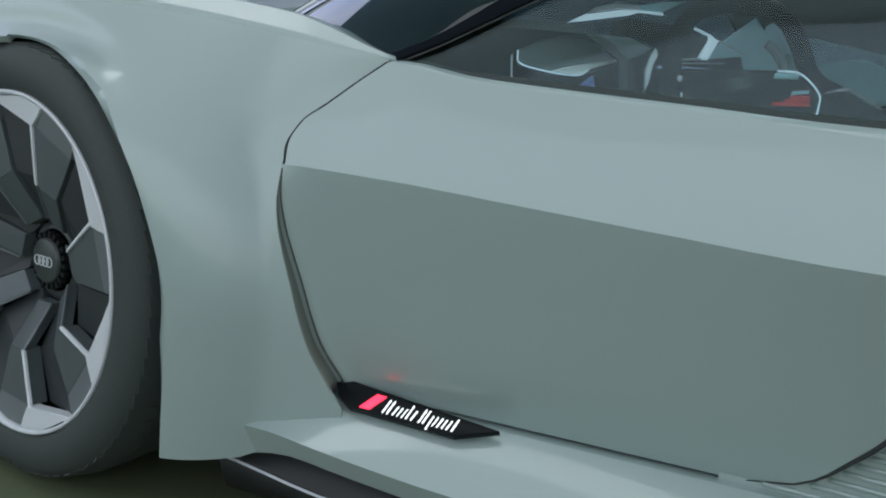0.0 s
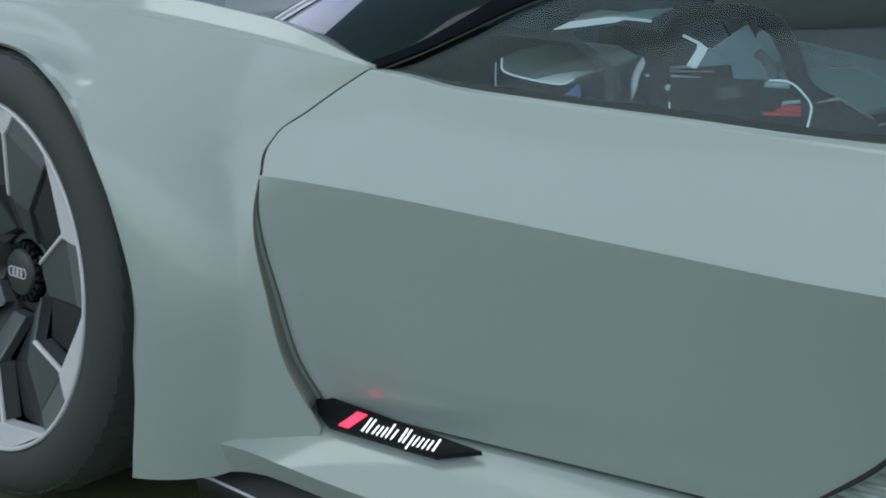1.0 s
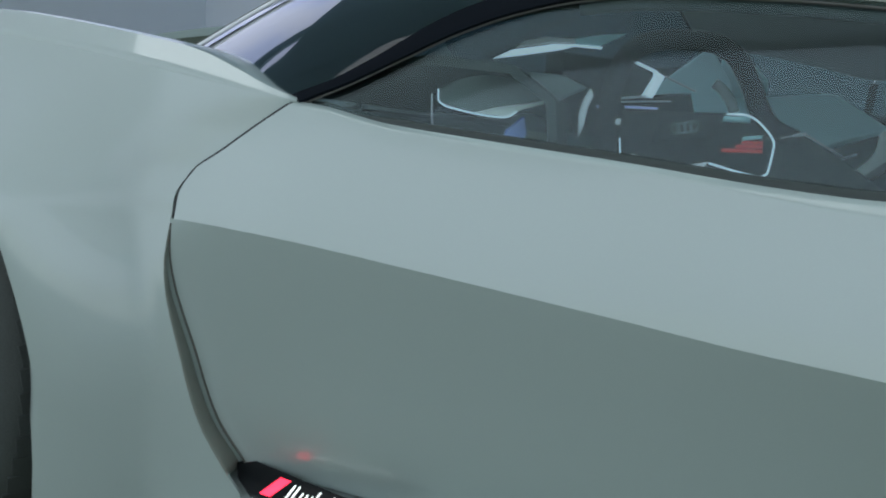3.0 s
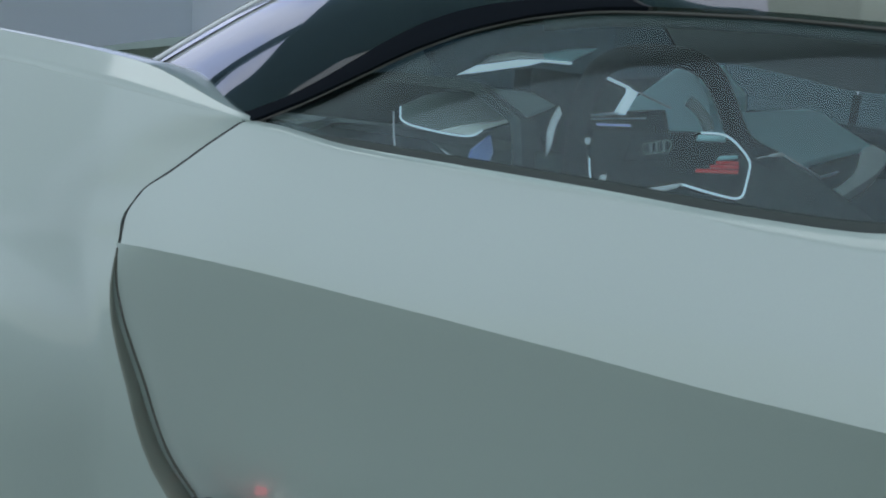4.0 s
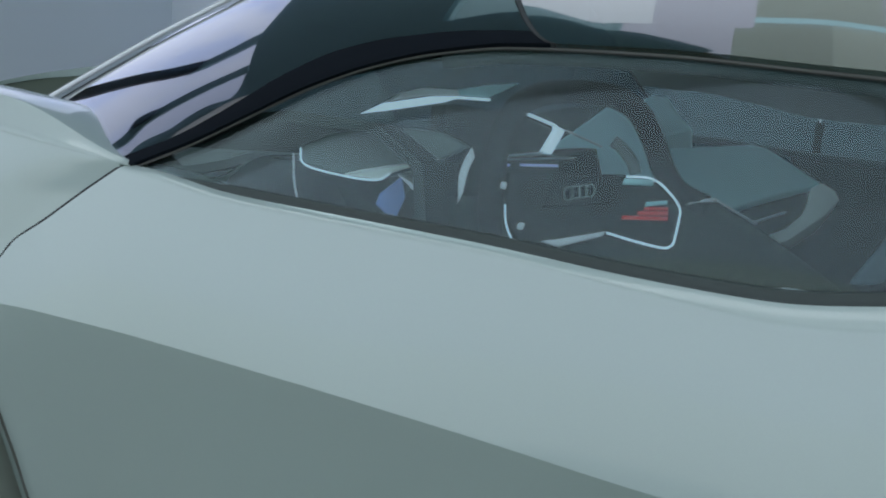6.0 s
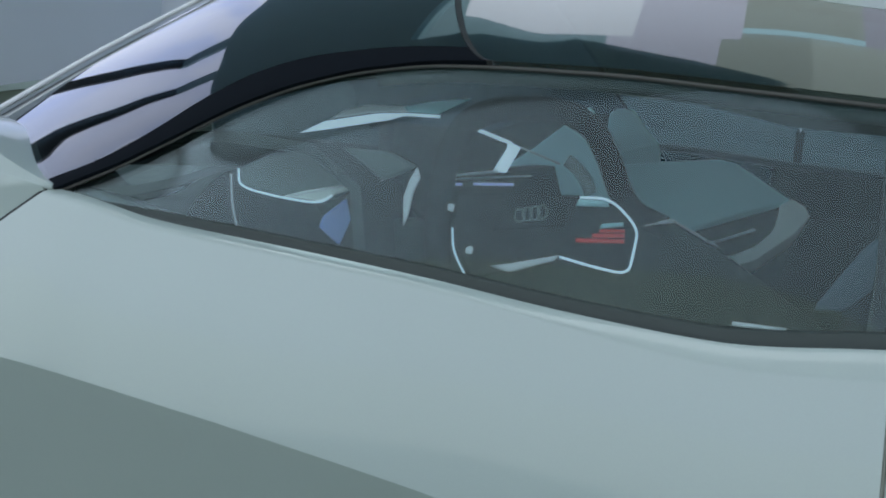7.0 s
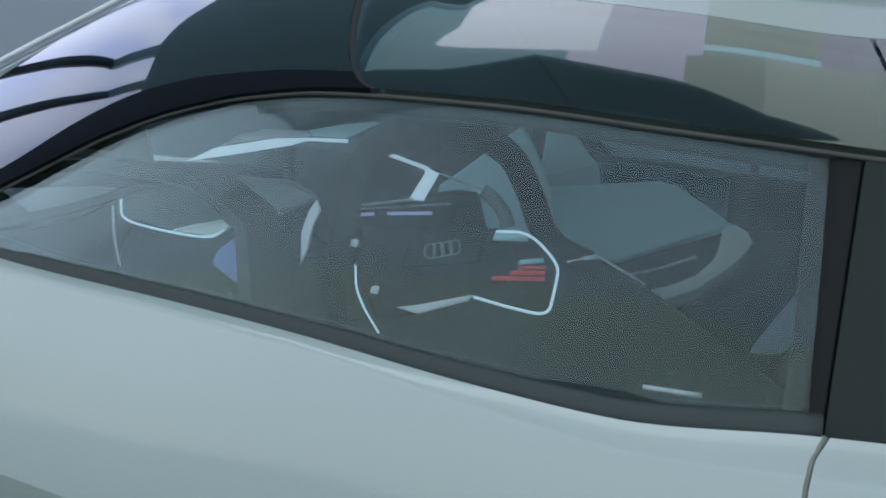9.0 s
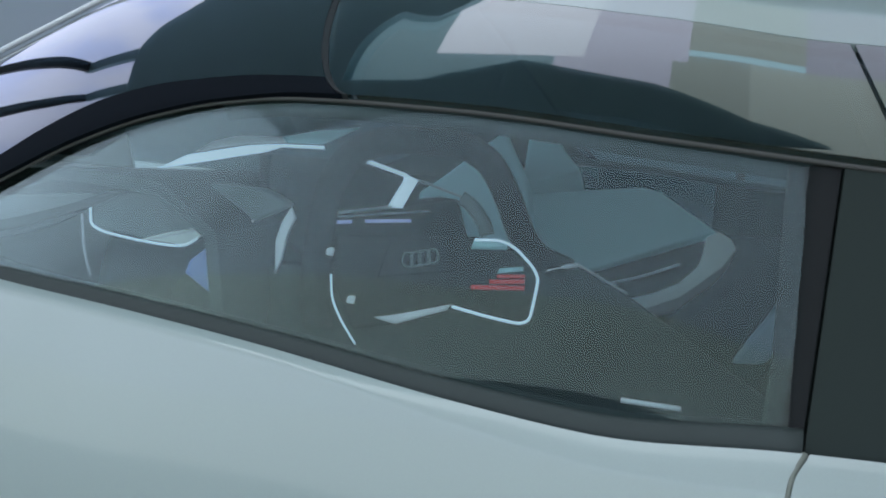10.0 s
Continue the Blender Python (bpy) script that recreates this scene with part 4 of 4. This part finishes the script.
part("trim_hook", prism([(0.243, 0.007), (0.257, 0.002), (0.240, -0.029), (0.226, -0.028), (0.243, 0.000)], 0.010, DF, 0.0008), GLOW_TRIM, dash, "bright angled trim hook")
part("trim_line", rod(DF, [(0.228, -0.0275), (0.162, -0.037)], 0.0016), CHROME, dash, "slim bright trim line")
part("trim_line", rod(DF, [(0.257, 0.002), (0.311, -0.014)], 0.0012), SILVER, dash, "slim bright trim line")
part("instrument_pod", prism([(0.10, 0.020), (0.19, 0.018), (0.243, 0.003), (0.228, -0.028), (0.31, -0.016), (0.33, -0.07), (0.15, -0.09), (0.10, -0.05)], 0.05, DF @ pose(0, 0.008, 0), 0.003), MATTE, dash, "gloss black instrument pod")
for a, b, h in ((0.158, 0.186, -0.0465), (0.202, 0.252, -0.0435)):
    part("switch_strip", prism([(a, h - 0.002), (b, h), (b, h + 0.0032), (a, h + 0.0012)], 0.006, DF @ pose(0, 0.002, 0)), COOL_LIT, dash, "cool blue-white lit switch strip")
part("instrument_edge", rod(DF, [(0.164, -0.0405), (0.22, -0.035), (0.272, -0.0305)], 0.0008), SILVER, dash, "fine bright edge of the instruments")
part("mirror_display", prism([(0.009, 0.020), (0.015, -0.002), (0.003, -0.030), (-0.020, -0.011), (-0.016, 0.001)], 0.006, face_frame((0.885, 0.29, 0.73), (0.6, 0.8, 0)), 0.0006), BLUE_LIT, dash, "small dim blue display at the dash end")
VF = face_frame((0.788, 0.238, 0.771), (0.091, 0.025, 0))
vent = part("air_vent", prism([(0.0, -0.012), (0.05, -0.022), (0.092, -0.024), (0.158, 0.004), (0.19, 0.02), (0.16, 0.034), (0.09, 0.036), (0.03, 0.022), (0.0, 0.006)], 0.03, VF @ pose(0, 0.006, 0), 0.004), PAD_GREY, dash, "rounded teal-grey end pad of the dash")
# the vent's outline carries the same added glow in place of daylight
part("vent_trim", rod(VF, [(0.002, 0.006), (0.003, -0.014), (0.051, -0.0225), (0.092, -0.0255), (0.105, -0.016)], 0.0012), GLOW_TRIM, vent, "thin bright outline of the vent")
part("vent_lower_lip", prism([(0.051, -0.0205), (0.095, -0.0235), (0.106, -0.015), (0.150, 0.001), (0.100, -0.0075), (0.075, -0.013)], 0.006, VF, 0.0008), PALE, vent, "pale lower lip of the end pad")
part("vent_trim", rod(VF, [(0.051, -0.0225), (0.10, -0.009), (0.158, 0.004)], 0.0008), SILVER, vent, "thin bright outline of the vent")
part("vent_trim", rod(VF, [(-0.006, -0.001), (-0.004, -0.033), (0.003, -0.059)], 0.0013), SILVER, vent, "thin bright outline of the vent")

# steering wheel
SW = face_frame((1.085, 0.315, 0.742), (0.93, 0.36, 0), (-0.1, 0.15, 1))
sw = part("steering_wheel", prism([(-0.070, 0.028), (0.06, 0.034), (0.094, 0.030), (0.120, 0.002), (0.112, -0.048), (0.04, -0.034), (-0.01, -0.052), (-0.05, -0.060), (-0.072, -0.012)], 0.035, SW @ pose(0, 0.010, 0), 0.004), MATTE, car, "black steering wheel with an arched upper rim and lit hub")
part("rim_arch", rod(SW, [(-0.082, -0.06), (-0.088, -0.02), (-0.086, 0.03), (-0.080, 0.072), (-0.064, 0.104), (-0.035, 0.119), (0.005, 0.123), (0.045, 0.121), (0.072, 0.105), (0.090, 0.072), (0.102, 0.040), (0.118, 0.018), (0.150, 0.005)], 0.0135, 0.012, 12, 0.8), MATTE, sw, "arched leather upper rim")
part("column_foot", prism([(0.098, 0.05), (0.118, 0.036), (0.160, 0.010), (0.150, -0.004), (0.112, 0.004)], 0.02, SW @ pose(0, 0.012, 0), 0.003), DASH, sw)
# the surround and rim inlay are trim too, brightened by added glow
part("display_frame", rod(SW, [(0.058, 0.030), (0.090, 0.031), (0.120, 0.002), (0.117, -0.020), (0.112, -0.047), (0.075, -0.041), (0.040, -0.033)], 0.0014), GLOW_TRIM, sw, "bright hexagonal display surround")
part("lower_spoke", prism([(0.040, -0.031), (0.036, -0.037), (-0.011, -0.052), (-0.031, -0.047), (-0.010, -0.043)], 0.008, SW, 0.001), SILVER, sw, "grey lower spoke")
part("rim_inlay", rod(SW, [(-0.072, -0.010), (-0.070, -0.032), (-0.060, -0.052), (-0.046, -0.072)], 0.0010), GLOW_TRIM, sw, "thin bright rim inlay")
part("thumb_pad", prism([(-0.112, 0.050), (-0.119, 0.038), (-0.1245, 0.018), (-0.123, -0.012), (-0.118, 0.0), (-0.114, 0.025), (-0.108, 0.040)], 0.008, SW, 0.001), SILVER, sw, "slim silver shift paddle")
part("stalk", rod(SW, [(0.044, 0.070), (0.054, 0.064), (0.066, 0.050), (0.071, 0.036)], 0.007, 0.012), PAD_GREY, sw, "grey column stalk")
part("display_bar", prism([(0.056, 0.022), (0.090, 0.023), (0.090, 0.030), (0.058, 0.029)], 0.004, SW @ pose(0, 0.006, 0)), DASH_LIGHT, sw, "pale display bar")
part("display_bar", prism([(0.082, 0.000), (0.106, 0.004), (0.106, 0.008), (0.084, 0.005)], 0.004, SW @ pose(0, 0.006, 0)), DASH_LIGHT, sw, "pale display bar")
for a, b, h, k in ((0.058, 0.108, -0.014, 0.004), (0.075, 0.108, -0.008, 0.004), (0.082, 0.108, -0.0025, 0.003)):
    part("red_display", prism([(a, h - k / 2), (b, h), (b, h + k), (a, h + k / 2)], 0.003, SW @ pose(0, 0.007, 0)), RED_DIM, sw, "dim red lit display rows")
bm = bmesh.new()
for k in range(4):
    c = (-0.003 + 0.0078 * k, 0.0075 + 0.0017 * k)
    tube([SW @ Vector((c[0] + 0.0050 * math.cos(t), 0.005, c[1] + 0.0068 * math.sin(t))) for t in np.linspace(0, 2 * math.pi, 17)], 0.0012, 5, 1.0, SW.to_3x3() @ Vector((0, 1, 0)), bm)
part("emblem", bm, PAD_GREY, sw, "plain ring emblem on the hub")
part("hub_pad", prism([(-0.03, -0.010), (0.045, 0.000), (0.048, 0.028), (-0.02, 0.026)], 0.006, SW @ pose(0, 0.007, 0), 0.002), MATTE, sw)
for a, b in ((-0.053, -0.032), (-0.075, 0.011)):
    part("knob", prism([(a - 0.004, b - 0.003), (a + 0.003, b - 0.004), (a + 0.0045, b + 0.003), (a + 0.001, b + 0.0045), (a - 0.003, b + 0.003)], 0.006, SW @ pose(0, 0.004, 0), 0.001), SILVER, sw, "small grey control knob")

# driver's console and the far armrest pad
CF = face_frame((1.237, 0.377, 0.764), (1, 0.3, 0))
con = part("console", prism([(-0.30, -0.03), (-0.035, -0.018), (-0.007, -0.011), (0.04, -0.035), (0.102, -0.074), (0.22, -0.15), (0.22, -0.40), (-0.30, -0.40)], 0.03, CF @ pose(0, 0.002, 0), 0.004), DASH, car, "dark sloping console side")
part("console_trim", rod(CF, [(-0.036, -0.0165), (-0.007, -0.010)], 0.0022), SILVER, con, "bright console edge")
part("console_trim", rod(CF, [(-0.007, -0.010), (0.04, -0.034)], 0.0012), SILVER, con, "bright console edge")
LEAN = Matrix.Diagonal((1, 1, 1.118, 1))      # keeps the height of what leans back
PF = face_frame((1.359, 0.651, 0.746), (1, 0.1, 0), (0, 0.5, 1)) @ LEAN
pad = part("armrest_pad", prism([(-0.40, 0.04), (-0.229, 0.067), (-0.093, 0.083), (-0.070, 0.079), (0.002, 0.034), (-0.06, 0.012), (-0.14, -0.021), (-0.40, -0.06)], 0.30, PF @ pose(0, 0.002, 0), 0.004), DASH_LIGHT, car, "teal-grey padded armrest beside the passenger seat")
part("pale_edge", prism([(0.002, 0.035), (0.018, 0.026), (0.024, 0.014), (0.008, -0.008), (-0.04, -0.047), (-0.09, -0.068), (-0.107, -0.056), (-0.07, -0.044), (-0.042, -0.030), (-0.022, -0.010), (-0.014, 0.010), (-0.012, 0.027)], 0.06, PF, 0.002), PALE, pad, "pale mint edge of the armrest")
part("armrest_slot", prism([(-0.40, -0.06), (-0.14, -0.022), (-0.012, 0.027), (-0.016, 0.004), (-0.045, -0.032), (-0.107, -0.058), (-0.40, -0.12)], 0.20, PF @ pose(0, 0.012, 0)), MATTE, pad)
part("slot_trim", rod(PF, [(-0.139, -0.040), (-0.09, -0.026), (-0.042, -0.006)], 0.0018, 0.008), SILVER, pad, "thin bright strip in the slot")

# driver's seat: dark shell with a blue-grey side bolster
seat = part("seat", prism([(0.0, -0.30), (0.02, -0.12), (0.05, 0.0), (0.10, 0.05), (0.16, 0.06), (0.19, 0.0), (0.20, -0.30)], 0.34, pose(1.41, 0.405, 0.69), 0.015), DASH, car, "dark leather driver seat shell")
part("seat_bolster", prism([(-0.014, -0.025), (0.0, 0.0), (0.024, 0.040), (0.040, 0.058), (0.050, 0.055), (0.046, 0.012), (0.012, -0.022)], 0.02, pose(1.388, 0.395, 0.70), 0.004), BOLSTER, seat, "blue-grey seat side bolster")

# passenger seat behind the console: teal-grey shoulder and headrest
HF = face_frame((1.10, 0.70, 0.84), (1, 0, 0), (0, 0.5, 1)) @ LEAN
passenger = part("passenger_seat", prism([(-0.02, -0.06), (0.0, -0.046), (0.079, 0.027), (0.117, -0.032), (0.16, -0.20), (0.16, -0.50), (-0.02, -0.50)], 0.26, HF @ pose(-0.093, -0.08, -0.01), 0.008), DASH_LIGHT, car, "teal-grey leather passenger seat")
part("headrest", prism([(-0.002, 0.049), (0.013, 0.057), (0.035, 0.055), (0.056, 0.028), (0.079, 0.006), (0.033, -0.008), (0.0, -0.020)], 0.20, HF, 0.006), DASH_LIGHT, passenger, "rounded teal-grey headrest")
